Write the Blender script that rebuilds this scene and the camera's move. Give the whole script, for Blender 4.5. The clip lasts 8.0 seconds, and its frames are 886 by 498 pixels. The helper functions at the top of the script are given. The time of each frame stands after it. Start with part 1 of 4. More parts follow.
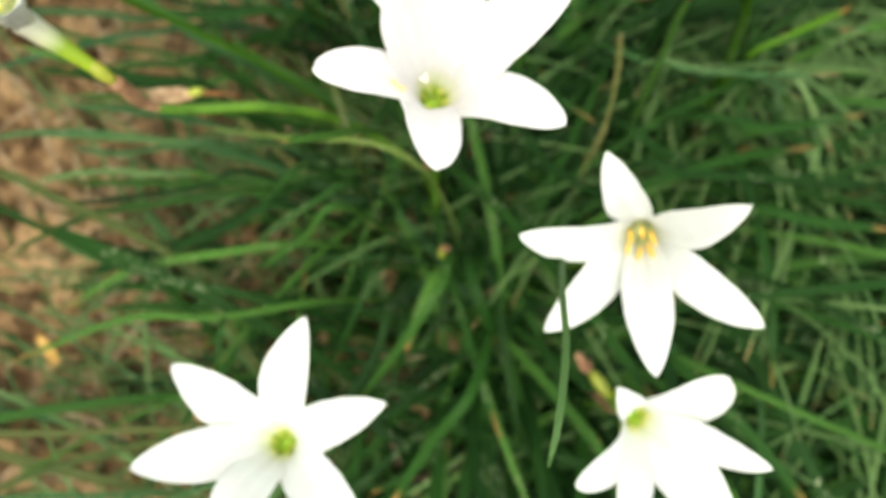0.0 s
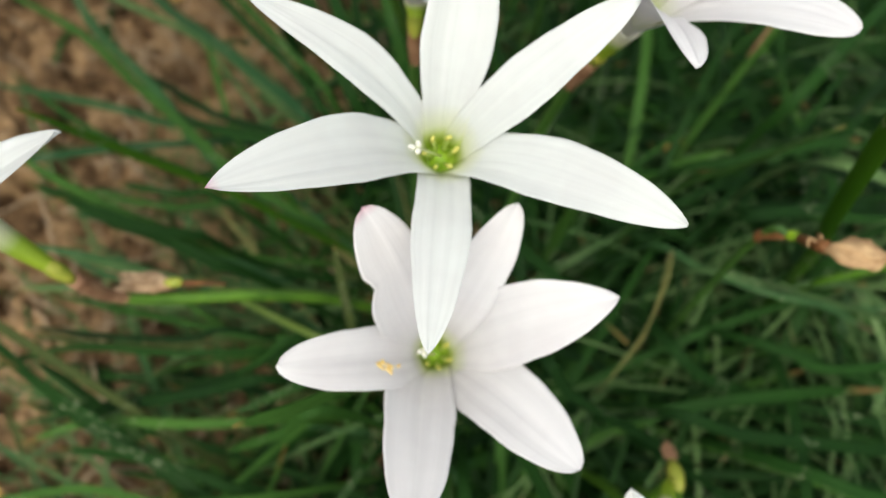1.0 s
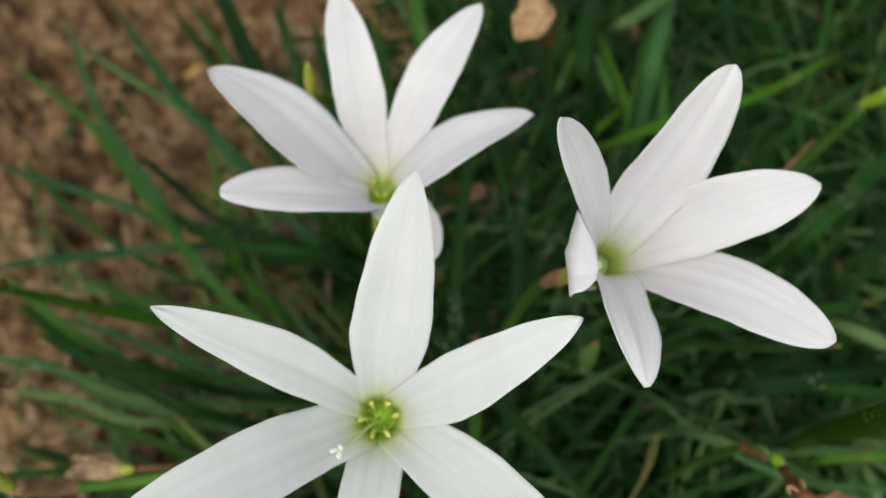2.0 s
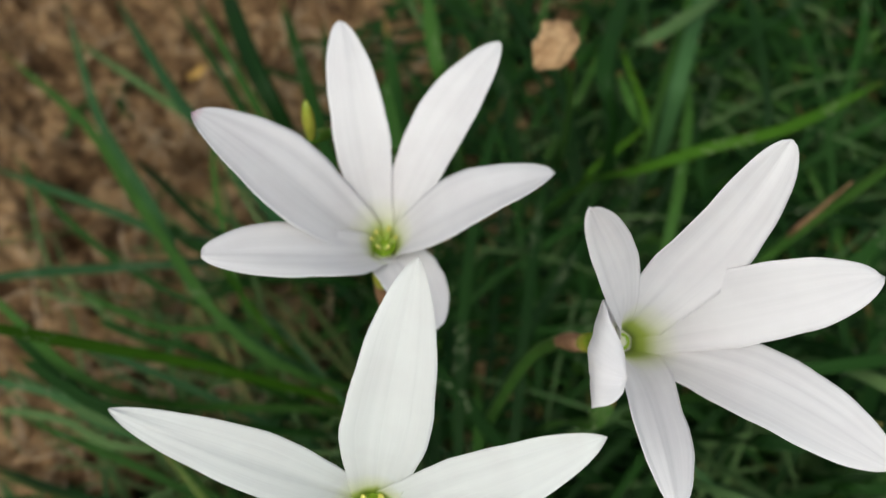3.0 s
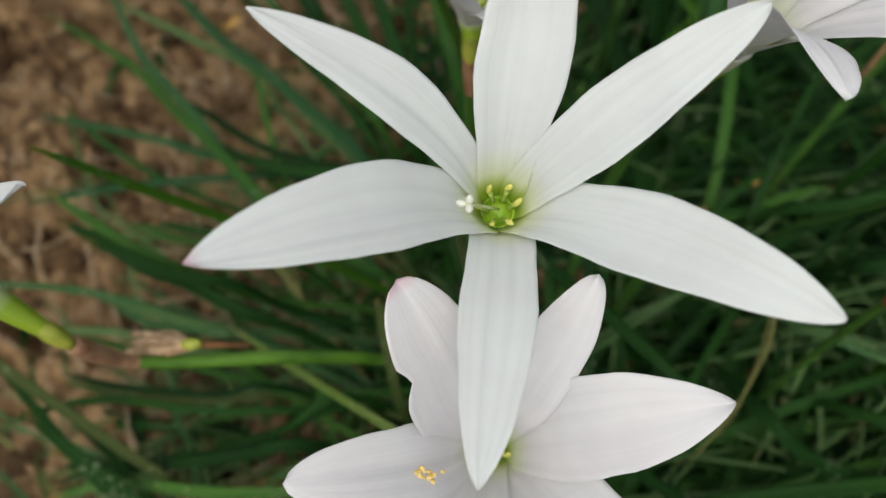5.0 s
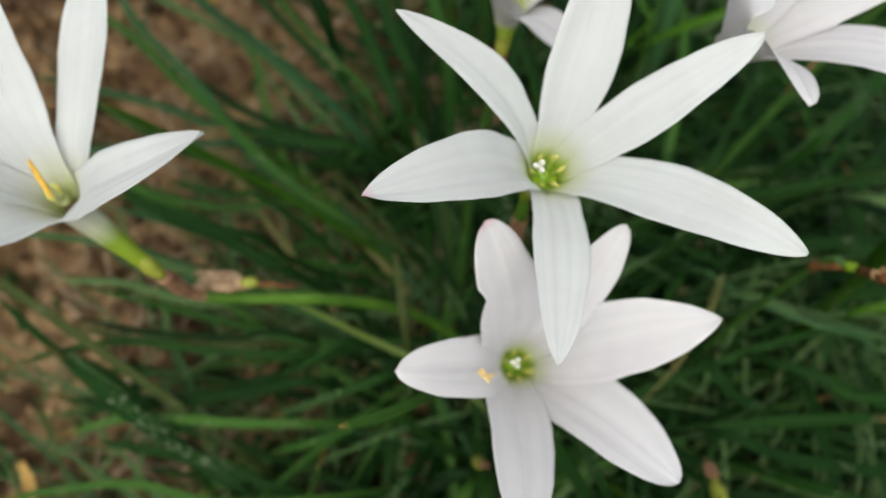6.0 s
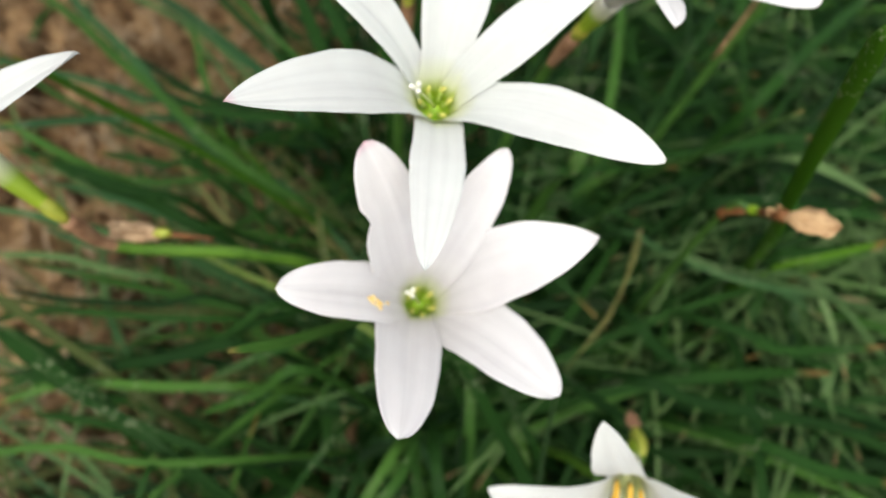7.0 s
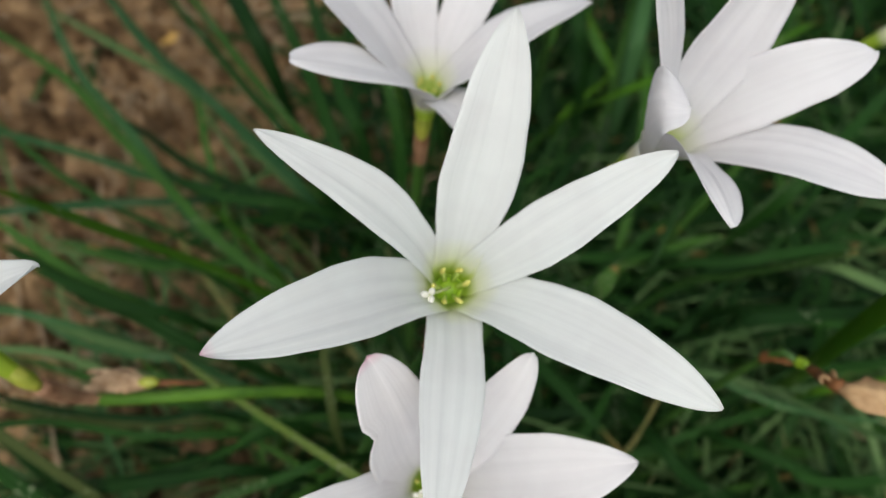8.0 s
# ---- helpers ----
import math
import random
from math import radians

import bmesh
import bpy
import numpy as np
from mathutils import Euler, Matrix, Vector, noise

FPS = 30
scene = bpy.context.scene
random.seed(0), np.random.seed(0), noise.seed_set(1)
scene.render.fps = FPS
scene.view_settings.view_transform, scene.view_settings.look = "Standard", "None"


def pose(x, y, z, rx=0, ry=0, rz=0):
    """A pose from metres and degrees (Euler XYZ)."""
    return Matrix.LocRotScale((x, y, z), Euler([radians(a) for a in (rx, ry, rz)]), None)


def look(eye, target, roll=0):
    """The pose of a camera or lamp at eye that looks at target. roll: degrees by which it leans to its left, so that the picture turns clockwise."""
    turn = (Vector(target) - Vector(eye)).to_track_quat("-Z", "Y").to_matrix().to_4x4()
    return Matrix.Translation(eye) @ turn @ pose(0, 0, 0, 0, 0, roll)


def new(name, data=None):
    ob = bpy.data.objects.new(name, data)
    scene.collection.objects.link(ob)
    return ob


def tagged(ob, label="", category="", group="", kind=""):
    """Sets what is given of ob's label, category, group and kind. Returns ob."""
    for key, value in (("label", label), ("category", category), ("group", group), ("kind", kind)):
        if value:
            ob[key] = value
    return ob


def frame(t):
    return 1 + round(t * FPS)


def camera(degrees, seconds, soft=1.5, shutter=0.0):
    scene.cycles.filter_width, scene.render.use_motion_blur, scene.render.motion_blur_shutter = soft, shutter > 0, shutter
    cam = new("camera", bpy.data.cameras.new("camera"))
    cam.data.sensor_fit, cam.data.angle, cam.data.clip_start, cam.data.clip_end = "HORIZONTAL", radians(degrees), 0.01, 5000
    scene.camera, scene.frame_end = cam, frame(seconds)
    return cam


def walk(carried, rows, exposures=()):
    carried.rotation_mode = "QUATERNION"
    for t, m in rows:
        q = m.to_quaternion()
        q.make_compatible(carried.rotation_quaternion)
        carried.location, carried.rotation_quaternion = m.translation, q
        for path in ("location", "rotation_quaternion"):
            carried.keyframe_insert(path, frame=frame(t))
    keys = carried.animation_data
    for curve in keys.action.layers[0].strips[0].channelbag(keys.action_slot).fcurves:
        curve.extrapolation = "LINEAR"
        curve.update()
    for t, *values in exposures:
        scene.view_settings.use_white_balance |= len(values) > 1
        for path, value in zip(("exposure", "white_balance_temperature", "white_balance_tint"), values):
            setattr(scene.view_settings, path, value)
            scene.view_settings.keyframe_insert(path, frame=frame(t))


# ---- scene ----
# A patch of white rain lilies in loose brown soil, seen from a hand's width above.
cam = camera(64.0, 8.0, soft=1.45)
cam.data.dof.use_dof = True  # a small phone lens, held close
cam.data.dof.focus_distance, cam.data.dof.aperture_fstop = 0.088, 17.0
PATH = [
    (0, -0.0038, 0.0078, 0.2721, 23.83, -0.59, -0.38),
    (0.3, -0.0055, 0.0256, 0.2683, 25.74, -1.46, 3.69),
    (0.5, 0.0003, 0.0383, 0.2693, 25.46, -0.33, 5.25),
    (1, 0.0001, 0.0623, 0.2683, 26.91, -1.64, 8.17),
    (1.5, 0.0042, 0.0839, 0.2743, 28.06, -0.97, 9.74),
    (2, 0.0077, 0.1064, 0.2814, 27.00, -0.28, 11.69),
    (2.2, 0.0075, 0.1121, 0.2814, 27.11, -1.28, 12.38),
    (3.3, -0.0001, 0.1239, 0.2708, 25.85, 0.19, 13.77),
    (3.5, -0.0039, 0.1185, 0.2668, 26.09, 0.76, 12.99),
    (4, -0.0062, 0.1033, 0.2599, 26.43, 1.37, 12.14),
    (4.5, -0.0060, 0.0909, 0.2498, 28.03, 2.03, 11.23),
    (4.7, -0.0005, 0.0873, 0.2483, 28.83, 3.11, 11.08),
    (5.8, -0.0167, 0.0599, 0.2668, 28.50, -3.40, 10.40),
    (6, -0.0210, 0.0573, 0.2710, 27.69, -4.40, 9.97),
    (6.5, -0.0134, 0.0342, 0.2701, 28.36, -5.45, 8.06),
    (7, -0.0027, 0.0466, 0.2680, 28.42, -5.35, 8.48),
    (7.2, -0.0016, 0.0574, 0.2685, 28.82, -4.89, 9.47),
    (7.5, -0.0042, 0.0697, 0.2668, 29.28, -4.90, 9.32),
    (8, -0.0087, 0.0806, 0.2692, 29.01, -4.95, 9.73),
]
EXPOSURES = [(0.0, 1.20, 7100, 2), (0.5, 0.85, 6850, 3), (1.0, 0.48, 6700, 6), (1.5, 0.20, 6600, 6), (2.0, 0.10, 6550, 6), (3.5, 0.11, 6550, 6), (4.0, 0.12, 6550, 6), (4.5, 0.03, 6550, 7), (4.7, 0.03, 6550, 7), (5.8, 0.10, 6500, 7), (6.0, 0.15, 6550, 7), (6.5, 0.48, 6750, 6), (7.0, 0.62, 6700, 8), (7.5, 0.24, 6550, 8), (8.0, 0.08, 6500, 8)]
walk(cam, [(t, pose(x, y, z, rx, ry, rz)) for t, x, y, z, rx, ry, rz in PATH], EXPOSURES)

# ---- light: a bright, thinly clouded sky ----
world = bpy.data.worlds.new("sky")
scene.world = world
world.use_nodes = True
wn, wl = world.node_tree.nodes, world.node_tree.links
sky = wn.new("ShaderNodeTexSky")
sky.sky_type = "NISHITA"
sky.sun_disc = False
sky.sun_elevation, sky.sun_rotation = radians(62), radians(200)
sky.air_density, sky.dust_density = 1.0, 5.0
veil = wn.new("ShaderNodeHueSaturation")  # thin cloud
veil.inputs["Saturation"].default_value = 0.55
wl.new(sky.outputs["Color"], veil.inputs["Color"])
wl.new(veil.outputs["Color"], wn["Background"].inputs["Color"])
wn["Background"].inputs["Strength"].default_value = 0.14
sun = new("sun", bpy.data.lights.new("sun", "SUN"))
sun.data.energy, sun.data.angle, sun.data.color = 1.0, radians(35), (1.0, 0.985, 0.95)
sun.matrix_world = look((0.35, -0.9, 2.0), (0, 0.12, 0))


# ---- materials ----
def material(name):
    m = bpy.data.materials.new(name)
    m.use_nodes = True
    n, l = m.node_tree.nodes, m.node_tree.links
    return m, n, l, n["Principled BSDF"]


def ramp(n, l, fac, stops):
    r = n.new("ShaderNodeValToRGB")
    els = r.color_ramp.elements
    while len(els) < len(stops):
        els.new(0.5)
    for e, (p, c) in zip(els, stops):
        e.position, e.color = p, (*c, 1)
    l.new(fac, r.inputs["Fac"])
    return r.outputs["Color"]


def noise_of(n, l, scale, detail=4.0, rough=0.6, coords=None, stretch=None):
    if coords is None:
        coords = n.new("ShaderNodeTexCoord").outputs["Object"]
    if stretch:
        mp = n.new("ShaderNodeMapping")
        mp.inputs["Scale"].default_value = stretch
        l.new(coords, mp.inputs["Vector"])
        coords = mp.outputs["Vector"]
    t = n.new("ShaderNodeTexNoise")
    t.inputs["Scale"].default_value, t.inputs["Detail"].default_value, t.inputs["Roughness"].default_value = scale, detail, rough
    l.new(coords, t.inputs["Vector"])
    return t.outputs["Fac"]


def mix(n, l, fac, a, b, blend="MIX"):
    x = n.new("ShaderNodeMix")
    x.data_type, x.blend_type = "RGBA", blend
    for sock, val in ((x.inputs[0], fac), (x.inputs[6], a), (x.inputs[7], b)):
        if isinstance(val, (int, float)):
            sock.default_value = val
        elif isinstance(val, tuple):
            sock.default_value = (*val, 1)
        else:
            l.new(val, sock)
    return x.outputs[2]


def bump(n, l, b, height, strength, distance):
    x = n.new("ShaderNodeBump")
    x.inputs["Strength"].default_value, x.inputs["Distance"].default_value = strength, distance
    l.new(height, x.inputs["Height"])
    l.new(x.outputs["Normal"], b.inputs["Normal"])


def maths(n, l, op, a, b=0.0):
    x = n.new("ShaderNodeMath")
    x.operation = op
    for sock, val in zip(x.inputs, (a, b)):
        if isinstance(val, (int, float)):
            sock.default_value = val
        else:
            l.new(val, sock)
    return x.outputs[0]


def thin_leaf(n, l, b, colour, share):
    """Let some of the light pass through a thin leaf or petal."""
    tr = n.new("ShaderNodeBsdfTranslucent")
    l.new(colour, tr.inputs["Color"])
    ms = n.new("ShaderNodeMixShader")
    ms.inputs[0].default_value = share
    l.new(b.outputs[0], ms.inputs[1])
    l.new(tr.outputs[0], ms.inputs[2])
    l.new(ms.outputs[0], n["Material Output"].inputs["Surface"])


GREEN_BASE = ((0.28, 0.46, 0.012), (0.40, 0.57, 0.035), (0.60, 0.70, 0.24), (0.80, 0.84, 0.62))
PALER_BASE = ((0.38, 0.52, 0.05), (0.52, 0.64, 0.14), (0.70, 0.77, 0.42), (0.82, 0.84, 0.70))
YELLOW_BASE = ((0.60, 0.65, 0.26), (0.68, 0.72, 0.38), (0.77, 0.79, 0.55), (0.82, 0.84, 0.70))


def petal_material(name, white, blush, inner=GREEN_BASE):
    m, n, l, b = material(name)
    uv = n.new("ShaderNodeUVMap").outputs["UV"]
    sep = n.new("ShaderNodeSeparateXYZ")
    l.new(uv, sep.inputs[0])
    along = sep.outputs["Y"]
    base = ramp(n, l, along, [*zip((0.0, 0.085, 0.12, 0.165), inner), (0.27, white), (0.965, white), (0.992, tuple(0.5 * (a + c) for a, c in zip(white, blush))), (1.0, blush)])
    veins = noise_of(n, l, 1.0, 3.0, 0.55, uv, (8.0, 0.7, 1.0))
    soft_spots = noise_of(n, l, 90.0, 3.0, 0.6)
    tone = ramp(n, l, veins, [(0.3, (0.940, 0.942, 0.942)), (0.62, (1, 1, 1))])
    spot = ramp(n, l, soft_spots, [(0.35, (0.95, 0.94, 0.945)), (0.6, (1, 1, 1))])
    col = mix(n, l, 1.0, mix(n, l, 1.0, base, tone, "MULTIPLY"), spot, "MULTIPLY")
    l.new(col, b.inputs["Base Color"])
    b.inputs["Roughness"].default_value = 0.55
    b.inputs["Specular IOR Level"].default_value = 0.35
    b.inputs["Sheen Weight"].default_value = 0.08
    bump(n, l, b, maths(n, l, "ADD", maths(n, l, "MULTIPLY", veins, 1.0), maths(n, l, "MULTIPLY", noise_of(n, l, 2500.0, 2.0), 0.06)), 0.28, 0.0006)
    thin_leaf(n, l, b, col, 0.36)
    return m


WHITES = {"white_petal": (0.822, 0.850, 0.828), "faintly_flushed_petal": (0.852, 0.848, 0.852), "blushed_petal": (0.866, 0.860, 0.862)}
INNER = (GREEN_BASE, PALER_BASE, GREEN_BASE)
PETALS = [petal_material(name, white, white, inner) for (name, white), inner in zip(WHITES.items(), INNER)]
ROSY_PETALS = [petal_material("rosy_tipped_" + name, white, (0.82, 0.52, 0.60), inner) for (name, white), inner in zip(WHITES.items(), INNER)]
GOLDEN_PETAL = petal_material("yellow_hearted_petal", WHITES["white_petal"], WHITES["white_petal"], YELLOW_BASE)


def leaf_material(name, dark, light, tip, scars=0.5, share=0.07, rough=0.5):
    m, n, l, b = material(name)
    uv = n.new("ShaderNodeUVMap").outputs["UV"]
    sep = n.new("ShaderNodeSeparateXYZ")
    l.new(uv, sep.inputs[0])
    info = n.new("ShaderNodeObjectInfo").outputs["Random"]
    isle = n.new("ShaderNodeNewGeometry").outputs["Random Per Island"]
    chance = maths(n, l, "FRACT", maths(n, l, "ADD", info, isle))
    stripes = noise_of(n, l, 1.0, 3.0, 0.6, uv, (13.0, 1.5, 1.0))
    cloud = noise_of(n, l, 35.0, 4.0, 0.6)
    tint = maths(n, l, "ADD", maths(n, l, "MULTIPLY", chance, 0.5), maths(n, l, "ADD", maths(n, l, "MULTIPLY", stripes, 0.45), maths(n, l, "MULTIPLY", cloud, 0.35)))
    col = ramp(n, l, tint, [(0.3, dark), (0.95, light)])
    # bitten, bleached streaks
    slide = n.new("ShaderNodeCombineXYZ")
    l.new(maths(n, l, "ADD", sep.outputs["X"], maths(n, l, "MULTIPLY", chance, 40.0)), slide.inputs[0])
    l.new(sep.outputs["Y"], slide.inputs[1])
    nick = noise_of(n, l, 1.0, 3.0, 0.65, slide.outputs[0], (4.0, 62.0, 1.0))
    zone = noise_of(n, l, 38.0, 2.0, 0.5)
    scar = maths(n, l, "MULTIPLY", maths(n, l, "GREATER_THAN", nick, 0.585), maths(n, l, "GREATER_THAN", zone, 0.635 - 0.13 * scars))
    col = mix(n, l, maths(n, l, "MULTIPLY", scar, 0.6), col, (0.30, 0.34, 0.20))
    dry = ramp(n, l, maths(n, l, "ADD", sep.outputs["Y"], maths(n, l, "MULTIPLY", maths(n, l, "SUBTRACT", chance, 0.5), 0.06)), [(0.95, (0, 0, 0)), (0.99, (1, 1, 1))])
    col = mix(n, l, maths(n, l, "MULTIPLY", maths(n, l, "MULTIPLY", dry, chance), 1.0), col, tip)
    l.new(col, b.inputs["Base Color"])
    l.new(ramp(n, l, cloud, [(0.3, (rough - 0.08,) * 3), (0.7, (rough + 0.15,) * 3)]), b.inputs["Roughness"])
    b.inputs["Specular IOR Level"].default_value = 0.10
    bump(n, l, b, maths(n, l, "ADD", stripes, maths(n, l, "MULTIPLY", scar, 0.6)), 0.4, 0.0004)
    thin_leaf(n, l, b, col, share)
    return m


LEAF = {
    "g": leaf_material("green_leaf", (0.013, 0.050, 0.008), (0.054, 0.136, 0.021), (0.22, 0.13, 0.04), 0.3),
    # dark green, darkened further to stand in for shade deep in the clump
    "d": leaf_material("shade_darkened_leaf", (0.0030, 0.0155, 0.0030), (0.0165, 0.060, 0.0080), (0.20, 0.12, 0.04), 0.15, 0.06),
    "b": leaf_material("blue_green_leaf", (0.014, 0.054, 0.017), (0.048, 0.120, 0.038), (0.25, 0.2, 0.1), 0.6),
    "p": leaf_material("pale_leaf", (0.046, 0.100, 0.030), (0.104, 0.178, 0.059), (0.30, 0.2, 0.1), 0.2),
    "y": leaf_material("bright_leaf", (0.034, 0.114, 0.006), (0.080, 0.193, 0.012), (0.30, 0.13, 0.04), 0.3, 0.25),
    "s": leaf_material("speckled_leaf", (0.066, 0.120, 0.018), (0.128, 0.190, 0.040), (0.22, 0.2, 0.06), 1.2),
    "o": leaf_material("rusty_leaf", (0.037, 0.064, 0.015), (0.073, 0.086, 0.025), (0.35, 0.13, 0.05)),
    "t": leaf_material("straw", (0.122, 0.122, 0.040), (0.202, 0.200, 0.070), (0.3, 0.24, 0.12), 0.0, 0.1),
}


def soil_material():
    m, n, l, b = material("soil")
    big = noise_of(n, l, 14.0, 5.0, 0.6)
    mid = noise_of(n, l, 95.0, 5.0, 0.65)
    fine = noise_of(n, l, 700.0, 4.0, 0.7)
    col = ramp(n, l, maths(n, l, "ADD", maths(n, l, "MULTIPLY", big, 0.45), maths(n, l, "MULTIPLY", mid, 0.55)), [(0.36, (0.050, 0.029, 0.016)), (0.47, (0.255, 0.158, 0.080)), (0.58, (0.56, 0.380, 0.205))])
    grit = ramp(n, l, fine, [(0.3, (0.62, 0.6, 0.58)), (0.62, (1.12, 1.1, 1.06))])
    broad = ramp(n, l, noise_of(n, l, 1.3, 4.0, 0.6), [(0.35, (0.80, 0.79, 0.78)), (0.65, (1.05, 1.04, 1.02))])
    l.new(mix(n, l, 1.0, mix(n, l, 1.0, col, grit, "MULTIPLY"), broad, "MULTIPLY"), b.inputs["Base Color"])
    b.inputs["Roughness"].default_value = 0.95
    b.inputs["Specular IOR Level"].default_value = 0.15
    bump(n, l, b, maths(n, l, "ADD", mid, maths(n, l, "MULTIPLY", fine, 0.6)), 1.0, 0.004)
    return m


SOIL = soil_material()


def plain(name, a, c, scale=300.0, rough=0.6, share=0.0, stretch=None):
    m, n, l, b = material(name)
    col = ramp(n, l, noise_of(n, l, scale, 4.0, 0.6, None, stretch), [(0.3, a), (0.7, c)])
    l.new(col, b.inputs["Base Color"])
    b.inputs["Roughness"].default_value = rough
    bump(n, l, b, noise_of(n, l, scale * 3, 3.0), 0.3, 0.0004)
    if share:
        thin_leaf(n, l, b, col, share)
    return m


def tube_material():
    m, n, l, b = material("flower_tube")
    uv = n.new("ShaderNodeUVMap").outputs["UV"]
    sep = n.new("ShaderNodeSeparateXYZ")
    l.new(uv, sep.inputs[0])
    col = ramp(n, l, sep.outputs["Y"], [(0.0, (0.82, 0.82, 0.72)), (0.28, (0.76, 0.78, 0.52)), (0.48, (0.32, 0.48, 0.04)), (0.75, (0.34, 0.48, 0.03)), (1.0, (0.30, 0.38, 0.03))])
    streak = noise_of(n, l, 1.0, 3.0, 0.6, uv, (14.0, 1.0, 1.0))
    col = mix(n, l, 1.0, col, ramp(n, l, streak, [(0.3, (0.8, 0.82, 0.75)), (0.65, (1, 1, 1))]), "MULTIPLY")
    l.new(col, b.inputs["Base Color"])
    b.inputs["Roughness"].default_value = 0.4
    thin_leaf(n, l, b, col, 0.2)
    return m


TUBE = tube_material()
STEM = plain("green_stem", (0.048, 0.130, 0.010), (0.110, 0.240, 0.021), 120.0, 0.40, 0.1)
# dimmer copy of the stem green, with shade put into the colour
SHADED_STEM = plain("shaded_green_stem", (0.030, 0.085, 0.012), (0.060, 0.15, 0.022), 120.0, 0.45, 0.08)
SPATHE = plain("dry_spathe", (0.19, 0.085, 0.040), (0.46, 0.27, 0.15), 220.0, 0.7, 0.15)
CAPSULE = plain("yellow_green_capsule", (0.20, 0.27, 0.02), (0.46, 0.46, 0.07), 260.0, 0.45, 0.1)
RUST = plain("rusty_sheath", (0.07, 0.025, 0.008), (0.24, 0.095, 0.025), 240.0, 0.65)
WITHERED = plain("withered_petal", (0.30, 0.16, 0.065), (0.58, 0.39, 0.20), 260.0, 0.75, 0.15)
ANTHER = plain("yellow_anther", (0.60, 0.58, 0.10), (0.78, 0.74, 0.26), 900.0, 0.8)
ANTHER_GOLD = plain("golden_anther", (0.74, 0.40, 0.03), (0.86, 0.56, 0.09), 900.0, 0.8)
FILAMENT = plain("pale_filament", (0.55, 0.62, 0.25), (0.70, 0.74, 0.42), 500.0, 0.5, 0.2)
GREEN_FILAMENT = plain("green_filament", (0.34, 0.48, 0.06), (0.50, 0.62, 0.16), 500.0, 0.5, 0.2)
STIGMA = plain("white_stigma", (0.80, 0.80, 0.66), (0.86, 0.86, 0.78), 900.0, 0.6, 0.2)
OVARY = plain("green_throat", (0.18, 0.34, 0.008), (0.34, 0.50, 0.025), 500.0, 0.5)
POLLEN = plain("pollen", (0.80, 0.54, 0.13), (0.88, 0.70, 0.32), 900.0, 0.9)
DEAD = plain("dead_flower_paper", (0.26, 0.155, 0.075), (0.62, 0.45, 0.28), 300.0, 0.8, 0.1)
ROOT = plain("dry_root", (0.24, 0.16, 0.09), (0.48, 0.37, 0.23), 200.0, 0.85)
YELLOW_BIT = plain("yellowed_leaf", (0.36, 0.20, 0.04), (0.55, 0.36, 0.10), 200.0, 0.7, 0.15)


# ---- building helpers ----
def part(name, data, mat, parent=None, label=""):
    """One mesh object out of (vertices, faces[, uvs by vertex])."""
    verts, faces = data[0], data[1]
    me = bpy.data.meshes.new(name)
    me.from_pydata([tuple(v) for v in verts], [], faces)
    if len(data) > 2:
        layer = me.uv_layers.new(name="UVMap")
        flat = np.array([data[2][loop.vertex_index] for loop in me.loops], dtype=np.float32).ravel()
        layer.data.foreach_set("uv", flat)
    me.polygons.foreach_set("use_smooth", [True] * len(me.polygons))
    me.materials.append(mat)
    me.update()
    ob = new(name, me)
    if parent is not None:
        ob.parent = parent
        ob.matrix_parent_inverse = Matrix.Translation(-parent.location) if parent.parent is None else Matrix.Identity(4)
    if label:
        ob["label"] = label
    return ob


def thing(name, place, label, category, group=""):
    ob = new(name)
    ob.location = place
    ob.empty_display_size = 0.01
    return tagged(ob, label, category, group)


def spline(points, count):
    """Evenly stepped smooth line through the points."""
    pts = [Vector(p) for p in points]
    pts = [pts[0] * 2 - pts[1]] + pts + [pts[-1] * 2 - pts[-2]]
    out = []
    spans = len(pts) - 3
    for i in range(count + 1):
        s = min(i / count * spans, spans - 1e-6)
        k, t = int(s), s - int(s)
        a, b, c, d = pts[k : k + 4]
        out.append(0.5 * (2 * b + (c - a) * t + (2 * a - 5 * b + 4 * c - d) * t * t + (3 * b - a - 3 * c + d) * t**3))
    return out


def rod(points, radius, sides=8, ends=(1.0, 1.0)):
    """A round tapering rod along a list of points, closed at both ends; radius: a number or a function of 0..1."""
    verts, faces, uvs = [], [], []
    count = len(points)
    for i, p in enumerate(points):
        t = (points[min(i + 1, count - 1)] - points[max(i - 1, 0)]).normalized()
        side = t.cross(Vector((0.31, 0.87, 0.38)))
        side = (side if side.length > 1e-4 else t.cross(Vector((1, 0, 0)))).normalized()
        up = side.cross(t)
        r = radius(i / (count - 1)) if callable(radius) else radius
        for k in range(sides):
            a = 2 * math.pi * k / sides
            verts.append(p + side * (r * math.cos(a)) + up * (r * math.sin(a)))
            uvs.append((k / sides, i / (count - 1)))
    for i in range(count - 1):
        for k in range(sides):
            a, b = i * sides + k, i * sides + (k + 1) % sides
            faces.append((a, b, b + sides, a + sides))
    faces.append(tuple(reversed(range(sides))))
    faces.append(tuple(range((count - 1) * sides, count * sides)))
    return verts, faces, uvs


def smooth(x):
    x = min(max(x, 0.0), 1.0)
    return x * x * (3 - 2 * x)


